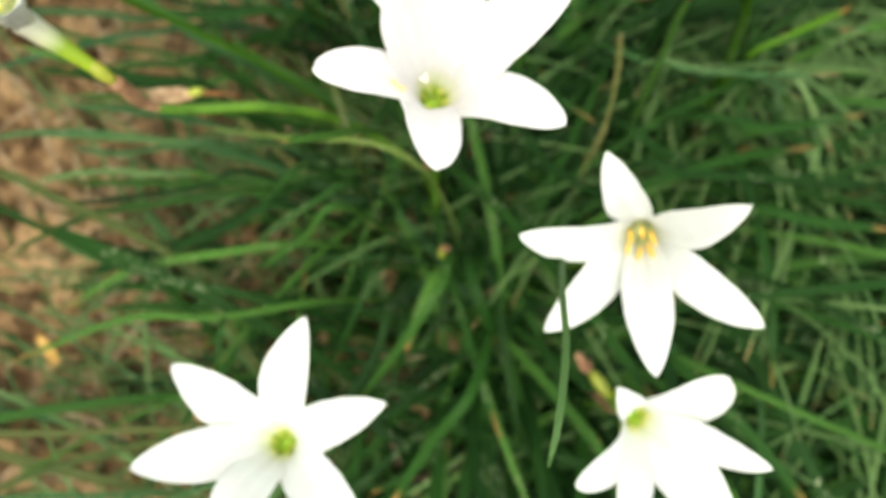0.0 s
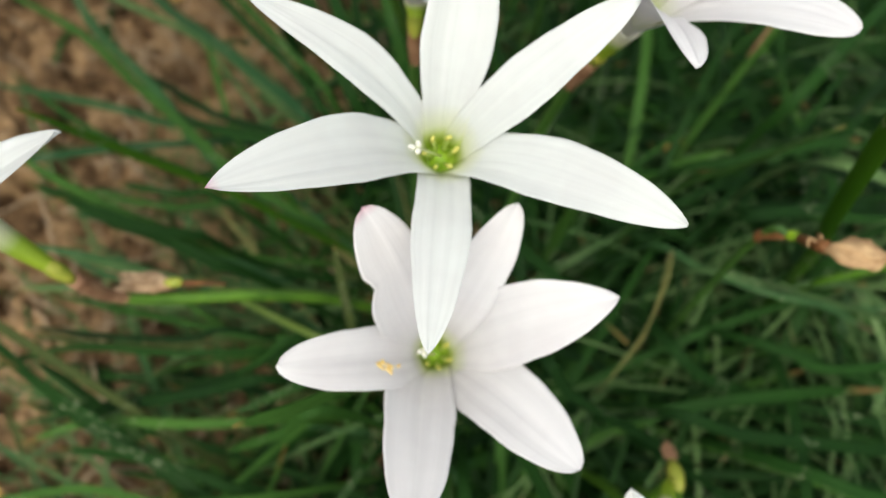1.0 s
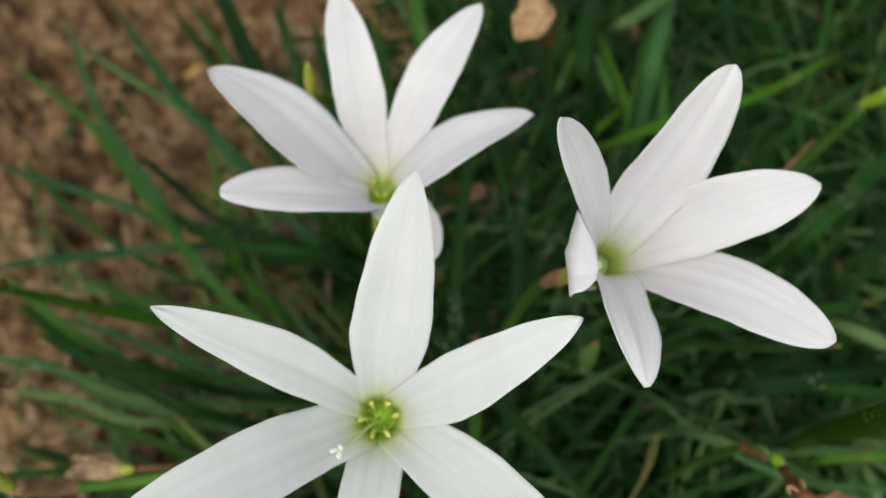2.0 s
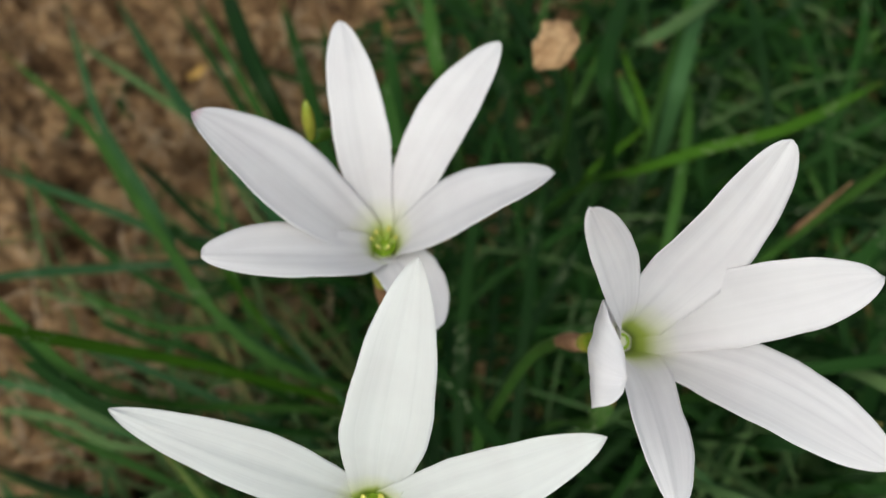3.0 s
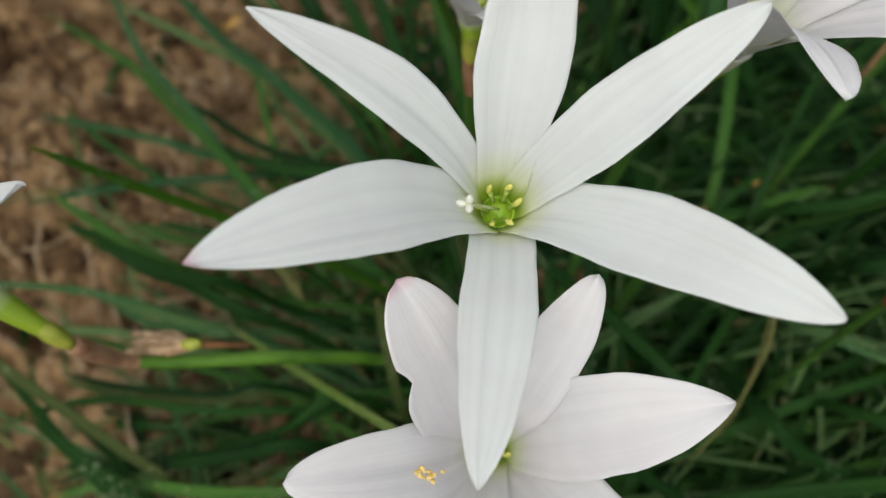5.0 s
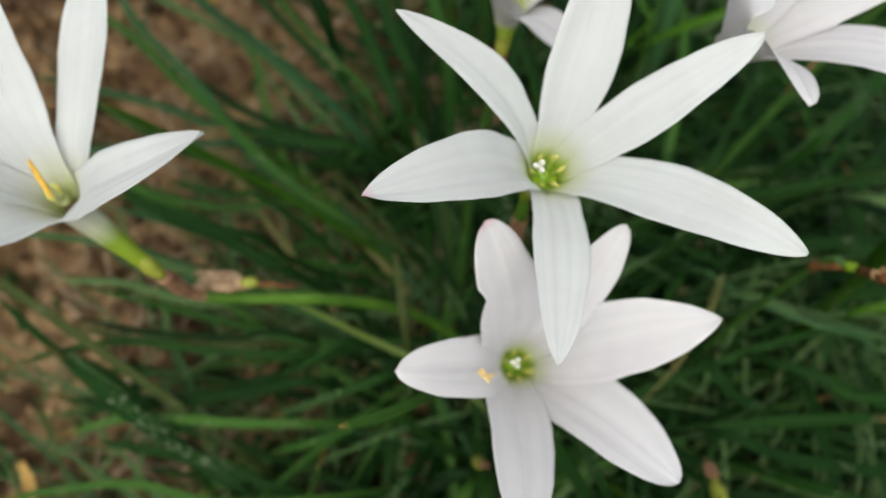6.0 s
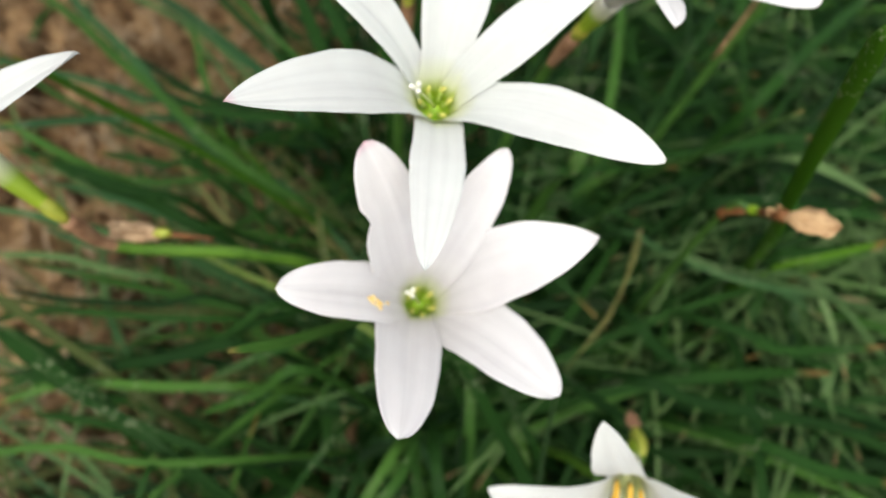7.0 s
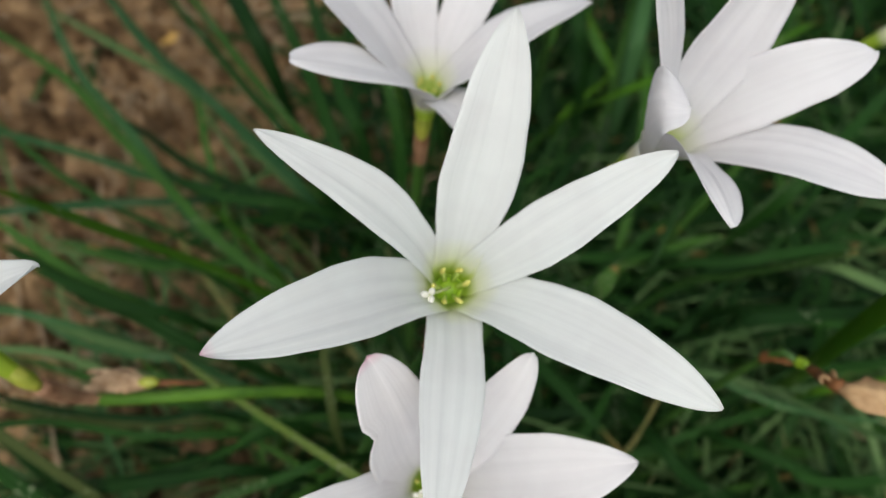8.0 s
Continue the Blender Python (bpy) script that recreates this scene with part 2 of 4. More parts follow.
def petal_data(throat, axis, tip, width, seed, notch=0.0, curl=0.15, point=0.7, twist=0.0, bend=None, mids=None, base=0.60, across=None):
    """A petal that rises out of the tube, flares and tapers to its tip: two skins closed at the rim."""
    rnd = random.Random(seed)
    reach = tip.length
    out = tip - axis * tip.dot(axis)
    out = out.normalized()
    p0 = throat - axis * 0.006 + out * 0.0016
    p1 = p0 + axis * (0.36 * reach) + out * (0.10 * reach)
    end = (tip.normalized() * 0.9 + out * 0.5 - axis * (curl + rnd.uniform(-0.05, 0.1))).normalized()
    p3 = throat + tip
    p2 = p3 - end * (0.42 * reach)
    if mids:
        p1, p2 = (throat + Vector(m) / 1000 for m in mids)
    side = Vector(across).normalized() if across else axis.cross(out).normalized()
    rows, cols = 28, 21
    bend = (rnd.uniform(-0.02, 0.02) if bend is None else bend) * reach
    wave = [rnd.uniform(0, 6.28) for _ in range(4)]
    pleats = [(rnd.uniform(-0.85, 0.85), rnd.uniform(-0.00016, 0.00024), rnd.uniform(0.07, 0.14)) for _ in range(6)]
    top, low, uvs = [], [], []
    facing = axis - out * 0.4
    for i in range(rows):
        v = 1 - (1 - i / (rows - 1)) ** 1.4
        a = 1 - v
        c = p0 * a**3 + p1 * (3 * a * a * v) + p2 * (3 * a * v * v) + p3 * v**3
        t = (3 * a * a * (p1 - p0) + 6 * a * v * (p2 - p1) + 3 * v * v * (p3 - p2)).normalized()
        s = side
        c = c + s * (bend * math.sin(math.pi * v))
        q = Matrix.Rotation(twist * smooth((v - 0.25) / 0.6), 3, t)
        s = q @ s
        nrm = s.cross(t) * -1
        if nrm.dot(facing) < 0:
            nrm = -nrm
        facing = nrm
        w = base + (1 - base) * smooth((v - 0.08) / 0.46)
        if v > 0.55:
            w *= max(1 - ((v - 0.55) / 0.45) ** 2, 0.0) ** point
        w *= 0.55 + 0.45 * smooth(v / 0.13)
        w = max(w * width / 2, 0.00012)
        for j in range(cols):
            u = j / (cols - 1) * 2 - 1
            ww = w
            if notch and u * notch > 0:
                ww *= 1 - abs(notch) * math.exp(-(((v - 0.76) / 0.04) ** 2))
            ww *= 1 + 0.025 * math.sin(9 * v + wave[0] + u) + 0.02 * math.sin(17 * v + wave[1]) + 0.010 * math.sin(43 * v + wave[2] + 2 * u)
            cup = (0.42 * (1 - smooth(v / 0.45)) + 0.16 - 0.12 * smooth((v - 0.6) / 0.4)) * ww * u * u
            rib = sum(h * math.exp(-(((u - at) / wide) ** 2)) for at, h, wide in pleats) * min(1, 4 * (1 - v)) * smooth(v / 0.3) - 0.00026 * math.exp(-((u / 0.13) ** 2)) * (1 - v)
            ripple = 0.0006 * math.sin(6.0 * v + wave[3] + 1.3 * u) * abs(u) * smooth((v - 0.2) / 0.3)
            p = c + s * (ww * u) + nrm * (cup + rib + ripple)
            top.append(p)
            low.append(p - nrm * (0.00045 * (1 - 0.85 * abs(u) ** 3) * (1 - 0.6 * v) + 0.00005))
            uvs.append((u * 0.5 + 0.5 + seed * 0.37, v))
    n0 = rows * cols
    faces = []
    for i in range(rows - 1):
        for j in range(cols - 1):
            a = i * cols + j
            faces.append((a, a + 1, a + cols + 1, a + cols))
            faces.append((n0 + a, n0 + a + cols, n0 + a + cols + 1, n0 + a + 1))
    rim = [j for j in range(cols)] + [i * cols + cols - 1 for i in range(1, rows)] + [(rows - 1) * cols + j for j in range(cols - 2, -1, -1)] + [i * cols for i in range(rows - 2, 0, -1)]
    for k, a in enumerate(rim):
        b = rim[(k + 1) % len(rim)]
        faces.append((b, a, n0 + a, n0 + b))
    return top + low, faces, uvs + [(u, max(v, 0.27)) for u, v in uvs]


def joined(datas):
    verts, faces, uvs = [], [], []
    for v, f, u in datas:
        k = len(verts)
        verts += v
        faces += [tuple(i + k for i in q) for q in f]
        uvs += u
    return verts, faces, uvs


def bead(centre, direction, length, radius, rings=7, sides=8):
    """A small pod, rounded at both ends."""
    d = direction.normalized()
    pts = [centre + d * (length * (i / (rings - 1) - 0.5)) for i in range(rings)]
    return rod(pts, lambda v: radius * max(math.sin(math.pi * (0.06 + 0.88 * v)), 0.05) ** 0.6, sides)


def cup(rim, axis, radius, depth):
    """An open, rounded hollow with a small wall."""
    side = axis.cross(Vector((0.2, 1, 0.1))).normalized()
    fore = axis.cross(side)
    verts, faces, sides = [], [], 14
    for off in (0.0, 0.0003):
        for i in range(6):
            th = math.pi / 2 * i / 5
            r, h = (radius + off) * max(math.cos(th), 0.02), -(depth + off) * math.sin(th)
            verts += [rim + axis * h + side * (r * math.cos(2 * math.pi * k / sides)) + fore * (r * math.sin(2 * math.pi * k / sides)) for k in range(sides)]
    for ring in (0, 1, 2, 3, 4, 6, 7, 8, 9, 10):
        for k in range(sides):
            a, b = ring * sides + k, ring * sides + (k + 1) % sides
            faces.append((a, b, b + sides, a + sides) if ring < 6 else (b, a, a + sides, b + sides))
    for k in range(sides):
        a, b = k, (k + 1) % sides
        faces.append((b, a, a + 6 * sides, b + 6 * sides))
    return verts, faces


def lily(throat, petals, stem, label, pink=0, gold=False, stamen_reach=0.0020, stigma=None, tube=0.016, neck=None, flare=0.0017, axis=None, sleeve=0.0017, spathe=None, seed=1, pollen=None, lone=False, stamens=6, blunt=0.7, mouth=0.0029):
    """A rain lily: six petals (tip in millimetres from the throat, width, extras), stamens, tube, spathe and stem down to the soil."""
    throat = Vector(throat)
    tips = [Vector(p[0]) / 1000 for p in petals]
    axis = Vector(axis).normalized() if axis else sum((t.normalized() for t in tips), Vector()).normalized()
    stem = [Vector(p) / 1000 for p in stem]
    top = thing("rain_lily", stem[-1], label, "flower", "rain lilies")
    rnd = random.Random(seed)
    for k, (p, tip) in enumerate(zip(petals, tips)):
        extra = {"point": blunt, **(p[2] if len(p) > 2 else {})}
        rosy = extra.pop("rosy", False)
        mat = GOLDEN_PETAL if gold else (ROSY_PETALS if rosy else PETALS)[pink]
        ob = part("petal", petal_data(throat, axis, tip, p[1] / 1000, seed * 10 + k, **extra), mat, top)
        if pollen is not None and k == pollen:
            seat = ob.data.vertices[12 * 21 + 13].co + axis * 0.0002
            across = axis.cross(tip).normalized()
            grains = [bead(seat + tip.normalized() * rnd.gauss(0, 0.0011) + across * rnd.gauss(0, 0.0006) - axis * 0.0003, tip, rnd.uniform(0.0005, 0.0013), rnd.uniform(0.00025, 0.00045), 5, 6) for _ in range(16)]
            part("pollen_smear", joined(grains), POLLEN, ob, "yellow pollen dusted on the petal")
    # throat floor and the tube below it
    side = axis.cross(Vector((0.2, 1, 0.1))).normalized()
    fore = axis.cross(side)
    part("throat", cup(throat - axis * (0.0022 if gold else 0.0034 if mouth > 0.002 else 0.0050), axis, min(mouth * 0.8, 0.0021), 0.0016), FILAMENT if gold else OVARY, top, "pale yellow-green flower throat" if gold else "bright green flower throat")
    joint = Vector(neck) / 1000 if neck else throat - axis * (tube + 0.003)
    bow = spline([throat - axis * 0.0056, throat.lerp(joint, 0.5) - axis * 0.0015, joint], 12)
    part("flower_tube", rod(bow, lambda v: flare * (1 - v) ** 1.9 + 0.0011 + 0.0006 * math.sin(math.pi * v), 14), TUBE, top, "white tube turning green downwards")
    if neck:
        part("ovary", bead(joint.lerp(throat, 0.14), throat - joint, 0.0085, 0.0018, 9, 12), CAPSULE, top, "swollen yellow-green ovary below the tube")
    for k in range(stamens):
        a = 2 * math.pi * (k + 0.5 * (seed % 2)) / 6 + rnd.uniform(-0.15, 0.15)
        d = (side * math.cos(a) + fore * math.sin(a)) * (0.16 if gold else 0.5) + axis
        d = d.normalized()
        start = throat + (side * math.cos(a) + fore * math.sin(a)) * (0.5 * mouth) - axis * 0.0028
        bright = gold and (k == 3 or not lone)
        reach = stamen_reach * rnd.uniform(0.85, 1.15) * (0.3 if lone and k != 3 else 1.0)
        st = part("stamen", rod([start + d * (reach * i / 4) for i in range(5)], 0.00036, 6), FILAMENT if gold else GREEN_FILAMENT, top)
        lean = (d + Vector((rnd.uniform(-0.4, 0.4), rnd.uniform(-0.4, 0.4) - (0.9 if gold else 0.0), 0.0))).normalized()
        if lone:
            lean = Vector((-0.55, 0.55, 0.6))
        part("anther", bead(start + d * (reach + 0.0008), lean, (0.0072 if lone else 0.0050) if bright else 0.0013 if pink == 1 else 0.0021, (0.00052 if lone else 0.00062) if bright else 0.00036 if pink == 1 else 0.00042), ANTHER_GOLD if bright else ANTHER, st, "golden pollen-covered anther" if bright else "small yellow anther")
    if stigma:
        goal = throat + Vector(stigma) / 1000
        start = throat - axis * 0.002
        st = part("style", rod([start.lerp(goal, i / 4) for i in range(5)], 0.00022, 6), FILAMENT, top)
        d = (goal - start).normalized()
        lobes = [goal + (side * math.cos(a) + fore * math.sin(a)) * 0.0006 for a in (0.3, 2.4, 4.5)]
        for lobe in lobes:
            part("stigma_lobe", bead(lobe, d + (lobe - goal) * 900, 0.0016, 0.00050), STIGMA, st, "white three-lobed stigma")
    line = spline([joint, *stem], 10 * len(stem))
    # the pink == 1 lilies take the stem green with painted-in shade
    part("stem", rod(line, lambda v: 0.0009 + 0.0006 * smooth(v * 3), 10), SHADED_STEM if pink == 1 else STEM, top, "smooth green leafless stalk")
    if spathe is not None:
        k0 = int(spathe * 10)
        pts = line[k0 : k0 + (12 if neck else 13)]
        part("spathe", rod(pts, lambda v: sleeve * (1.02 + 0.16 * math.sin(5 * v) - 0.1 * v), 9), SPATHE, top, "dry pinkish-brown papery sheath")
    if spathe is not None and not neck:
        tipd = (pts[0] - pts[4]).normalized()
        tail = spline([pts[11] + side * 0.0012, pts[8] + side * 0.0022, pts[6] + side * 0.0030 + tipd * 0.002], 8)
        part("spathe_tip", rod(tail, lambda v: 0.0008 * (1 - v) + 0.0002, 6), SPATHE, top, "withered tip of the sheath")
    return top


def blade_data(points, width, segments=14, fold=0.22, thick=0.00045, blunt=0.5):
    """A strap leaf: a gently folded closed strip that tapers to both ends, first point its tip."""
    line = spline(points, segments)
    verts, uvs, faces = [], [], []
    total = len(line)
    for i, p in enumerate(line):
        t = (line[min(i + 1, total - 1)] - line[max(i - 1, 0)]).normalized()
        s = t.cross(Vector((0, 0, 1)))
        s = (s if s.length > 0.05 else t.cross(Vector((0, 1, 0)))).normalized()
        up = s.cross(t)
        v = i / (total - 1)
        w = width / 2 * min(1.0, (0.06 + v / 0.16) ** blunt if v < 0.16 else 1.0) * (1 - 0.35 * smooth((v - 0.6) / 0.4))
        for u in (-1, -0.5, 0, 0.5, 1):
            verts.append(p + s * (w * u) + up * (fold * w * u * u))
            uvs.append((u * 0.5 + 0.5, 1 - v))
        for u in (1, 0, -1):
            verts.append(p + s * (w * u * 0.93) + up * (fold * w * u * u - thick * (1.25 - 0.8 * abs(u))))
            uvs.append((u * 0.5 + 0.5, 1 - v))
    for i in range(total - 1):
        for k in range(8):
            a, b = i * 8 + k, i * 8 + (k + 1) % 8
            faces.append((a, a + 8, b + 8, b))
    faces.append(tuple(range(8)))
    faces.append(tuple(reversed(range((total - 1) * 8, total * 8))))
    return verts, faces, uvs


# ---- ground ----
def rise(x, y):
    """Height of the soil: soft swells, crumbling clods and small pits."""
    p = Vector((x, y, 0.0))
    h = 0.006 * noise.noise(p * 7.0) + 0.0045 * noise.noise(p * 22.0 + Vector((3, 1, 0)))
    clod = noise.noise(p * 55.0 + Vector((9, 2, 5)))
    h += 0.0085 * smooth((clod + 0.12) / 0.30) + 0.0050 * smooth((noise.noise(p * 105.0) + 0.1) / 0.26) + 0.0026 * smooth((noise.noise(p * 230.0) + 0.1) / 0.3) + 0.0010 * noise.noise(p * 480.0)
    pit = noise.noise(p * 34.0 + Vector((1, 8, 2)))
    away = max(-0.34 - x, x - 0.06, -0.04 - y, y - 0.46)
    return (h - 0.021 * smooth((pit - 0.10) / 0.26) - 0.009) * (1 - smooth(away / 0.12))


def ground_lines(a, b, near, far):
    """Fine steps from a to b, growing steps out to the horizon on both sides."""
    inner = list(np.arange(a, b + near / 2, near))
    steps, s, d = [], near, 0.0
    while d < far:
        s *= 1.16
        d += s
        steps.append(d)
    return [a - d for d in reversed(steps)] + inner + [b + d for d in steps]


xs, ys = ground_lines(-0.32, 0.02, 0.0011, 400.0), ground_lines(-0.02, 0.44, 0.0011, 400.0)
gv = [(x, y, rise(x, y)) for y in ys for x in xs]
nx = len(xs)
gf = [(j * nx + i, j * nx + i + 1, (j + 1) * nx + i + 1, (j + 1) * nx + i) for j in range(len(ys) - 1) for i in range(nx - 1)]
ground = tagged(part("ground", (gv, gf), SOIL), "loose crumbly brown garden soil with clods", "soil", kind="structure")

# ---- the lilies ----
lily((-0.0072, 0.1310, 0.1685), [
    ((-28.0, 1.6, 29.3), 7.4, {"twist": 0.3, "bend": -0.046}), ((1.3, 25.2, 34.8), 11.0, {"bend": 0.0}), ((26.1, 12.0, 27.6), 9.1, {"twist": -0.15, "bend": -0.010}),
    ((35.5, -18.6, 17.8), 10.1, {"bend": 0.024, "base": 0.72}), ((3.6, -38.6, 9.1), 8.9, {"bend": 0.018, "base": 0.9}), ((-26.6, -26.2, 23.6), 10.3, {"bend": -0.022, "base": 0.75, "rosy": True})],
    [(-8, 137, 140), (-6, 142, 90), (-2, 148, 0)], "large open white rain lily with a small green throat",
    stigma=(-2.9, -8.1, 12.2), spathe=0.9, seed=1)
lily((-0.0037, 0.1067, 0.1353), [
    ((-22.3, -15.7, 30.8), 11.0), ((-13.3, 7.4, 40.6), 14.3, {"notch": 0.27, "point": 0.5, "bend": 0.02, "rosy": True}), ((10.2, 14.6, 36.2), 9.9, {"bend": 0.02}),
    ((27.6, 2.5, 32.7), 14.0, {"point": 0.72}), ((25.0, -22.3, 22.2), 13.0), ((0.6, -34.4, 26.2), 12.8, {"bend": -0.05})],
    [(-6, 121, 100), (-4, 128, 60), (-2, 134, 0)], "pink-tinged white rain lily, one petal notched, one pollen-dusted",
    pink=2, stigma=(-2.0, -4.2, 12.5), spathe=0.9, seed=2, pollen=0, blunt=0.5)
lily((0.0483, 0.0835, 0.1106), [
    ((-16.8, 1.1, 36.9), 9.5), ((12.1, -10.0, 34.7), 10.5), ((22.5, -27.6, 8.2), 10.5),
    ((-4.6, -39.8, 12.1), 11.5), ((-26.2, -26.0, 0.8), 10.5), ((-33.4, -10.6, 20.8), 10.5, {"notch": 0.15})],
    [(52, 94, 72), (50, 105, 40), (44, 118, 0)], "white rain lily with golden anthers, low among the leaves",
    gold=True, stamen_reach=0.010, seed=3)
lily((-0.0433, 0.0363, 0.0829), [
    ((10.5, 22.2, 36.9), 12.5), ((28.8, 3.4, 32.9), 11.5), ((24.1, -20.8, 27.0), 12.5),
    ((-10.5, -23.8, 22.0), 12.0), ((-28.5, -9.0, 24.6), 13.0), ((-22.4, 14.3, 25.1), 12.0)],
    [(-42, 42, 55), (-38, 52, 30), (-30, 66, 0)], "open white rain lily with a green throat near the soil's edge", spathe=0.9, seed=4)
lily((0.0491, 0.0417, 0.0850), [
    ((-11.4, 1.8, 27.0), 8.0), ((14.9, 4.0, 27.0), 14.0, {"point": 0.5, "base": 0.8}), ((24.7, -15.1, 19.0), 8.5, {"bend": 0.05}), ((16.9, -28.3, 10.0), 14.5, {"base": 0.8}), ((-10.9, -28.8, 13.0), 11.0), ((-21.6, -18.6, 23.0), 11.5, {"point": 0.5})],
    [(50, 50, 58), (50, 62, 30), (46, 80, 0)], "half-open white rain lily with a pale yellow-green centre", spathe=0.9, seed=5)
lily((0.0256, 0.1635, 0.1748), [
    ((-14.3, -0.3, 35.2), 7.0, {"twist": -0.45, "mids": ((-2.5, 0, 11), (-8.5, 0.5, 23))}), ((8.9, 18.5, 29.5), 12.0, {"bend": 0.05}), ((24.8, 8.2, 19.6), 11.0, {"bend": 0.04}),
    ((28.6, -14.1, 14.1), 10.8, {"bend": 0.03}), ((3.9, -25.5, 14.1), 9.8, {"bend": -0.02, "point": 0.85, "base": 1.0, "mids": ((-0.2, -6.3, 9), (1.5, -16, 15))}), ((-5.7, -13.4, 22.6), 12.8, {"mids": ((-6.0, -5.5, 10), (-14.4, -12.2, 24.0)), "point": 0.34, "base": 0.70, "across": (0.02, -1.0, -0.12)})],
    [(16.9, 174, 137.4), (13, 177, 110), (8, 172, 60), (4, 165, 0)], "white rain lily leaning over, one petal curled back", pink=1, stamens=0, neck=(20, 169, 154), flare=0.0017, spathe=0.0, sleeve=0.0016, seed=6, mouth=0.0013, blunt=0.55)
lily((-0.0187, 0.1770, 0.1632), [
    ((-29.1, 1.7, 24.6), 14.7, {"bend": 0.09, "rosy": True}), ((-14.2, 27.9, 21.1), 9.5, {"bend": 0.02}), ((13.1, 31.2, 19.6), 10.0),
    ((26.8, 7.1, 20.2), 12.5, {"bend": -0.06}), ((14.0, -16.0, 4.1), 11.0), ((-20.7, -18.9, 19.8), 12.0, {"bend": 0.13})],
    [(-18.5, 172.5, 136), (-19, 175, 90), (-14, 174, 0)], "white rain lily with pink-tipped petals and a green tube", pink=1,
    stamen_reach=0.0014, neck=(-18.6, 173, 153), flare=0.0017, spathe=0.0, sleeve=0.0015, seed=7, mouth=0.0022, blunt=0.55)
leaning = lily((-0.0930, 0.1135, 0.1585), [
    ((33.0, 0.9, 26.3), 11.5, {"mids": ((6, -3, 7), (18, -7, 18)), "base": 0.95}), ((0.0, 36.0, 21.0), 10.0, {"mids": ((5, 5, 9), (4, 22, 20))}), ((-19.0, 29.0, 24.0), 12.5),
    ((-30.0, 2.0, 15.0), 12.5), ((-14.0, -27.0, 10.0), 15.5, {"base": 0.95, "mids": ((0, -7, 7), (-7, -20, 13))}), ((-23.0, -12.0, 22.0), 11.0)],
    [(-73.2, 114.1, 120.4), (-49.4, 125.3, 105), (-31, 136.5, 80), (-12, 146, 40), (-4, 154, 0)],
    "white rain lily with long golden anthers on a leaning stalk", gold=True, stamen_reach=0.007, neck=(-78.2, 110.5, 136.5), flare=0.0019, lone=True, axis=(-0.25, -0.05, 1.0), sleeve=0.0016, spathe=0.0, seed=8, mouth=0.0012, blunt=0.6)
lily((0.1010, 0.2430, 0.1480), [
    ((-6.0, 12.0, 36.0), 11.0), ((22.0, 22.0, 26.0), 11.0), ((36.0, 4.0, 18.0), 11.5),
    ((30.0, -20.0, 16.0), 11.0), ((12.0, -26.0, 22.0), 10.5), ((-8.0, -12.0, 36.0), 10.0)],
    [(92, 244, 128), (84, 242, 80), (70, 232, 0)], "white rain lily turned away, its green tube showing", pink=1, mouth=0.0023, spathe=0.8, sleeve=0.0011, seed=9)

# ---- leaves ----
clumps = [thing("leaf_clump", place, label, "leaf clump", "rain lily clumps") for place, label in (
    ((-0.010, 0.150, 0), "clump of dark green strap leaves spreading over bare soil"),
    ((0.030, 0.140, 0), "dense clump of glossy green strap leaves under the lilies"),
    ((0.020, 0.060, 0), "clump of arching green leaves around low lilies"),
    ((0.110, 0.120, 0), "tangled clump of narrow green leaves with bleached streaks"),
    ((0.080, 0.230, 0), "clump of deep green leaves in shade"),
    ((-0.050, 0.050, 0), "sparse clump of thin leaves at the soil's edge"))]


def nearest_clump(p):
    return min(clumps, key=lambda c: (c.location.x - p[0]) ** 2 + (c.location.y - p[1]) ** 2)


def blade(kind, width, *points):
    """One hand-laid leaf through points in millimetres, from its tip to its foot."""
    pts = [Vector(p) / 1000 for p in points]
    foot = pts[-1]
    foot.z = min(foot.z, rise(foot.x, foot.y) - 0.002) if foot.z < 0.045 else foot.z
    if foot.z >= 0.045:
        pts.append(Vector((foot.x + 0.006, foot.y + 0.012, rise(foot.x, foot.y) - 0.002)))
    mat = LEAF[kind]
    thin = kind == "t"
    return part("twig" if thin else "leaf", blade_data(pts, width / 1000, 18, 0.25), mat, nearest_clump(pts[-1]))


blade('g', 3.7, (-245, 295, 20), (-179, 259, 35), (-142, 230, 45), (-111, 206, 55), (-80, 183, 60), (-52, 175, 50), (-23, 188, 20))
blade('b', 3.8, (-231, 330, 20), (-177, 266, 35), (-148, 240, 45), (-124, 220, 50), (-96, 193, 55), (-66, 181, 45), (-36, 188, 15))
blade('b', 4.8, (-212, 342, 15), (-152, 285, 30), (-124, 263, 40), (-94, 238, 50), (-64, 216, 50), (-34, 216, 20))
blade('p', 3.6, (-229, 319, 10), (-171, 292, 18), (-136, 274, 25), (-110, 257, 30), (-84, 236, 30), (-55, 227, 12))
blade('b', 3.6, (-218, 237, 20), (-176, 228, 30), (-144, 222, 35), (-128, 219, 35), (-97, 220, 35), (-56, 233, 15))
blade('g', 2.6, (-212, 245, 20), (-176, 222, 30), (-153, 210, 35), (-129, 200, 40), (-104, 194, 40), (-70, 200, 20))
blade('b', 3.8, (-175, 180, 50), (-152, 189, 50), (-130, 196, 50), (-113, 204, 45), (-91, 215, 35), (-54, 225, 15))
blade('g', 3.0, (-151, 173, 75), (-127, 162, 80), (-106, 153, 85), (-91, 151, 80), (-80, 157, 55), (-48, 170, 30), (-21, 179, 10))
blade('d', 3.1, (-124, 154, 85), (-106, 149, 90), (-91, 146, 90), (-77, 148, 85), (-67, 153, 60), (-38, 163, 30), (-19, 172, 10))
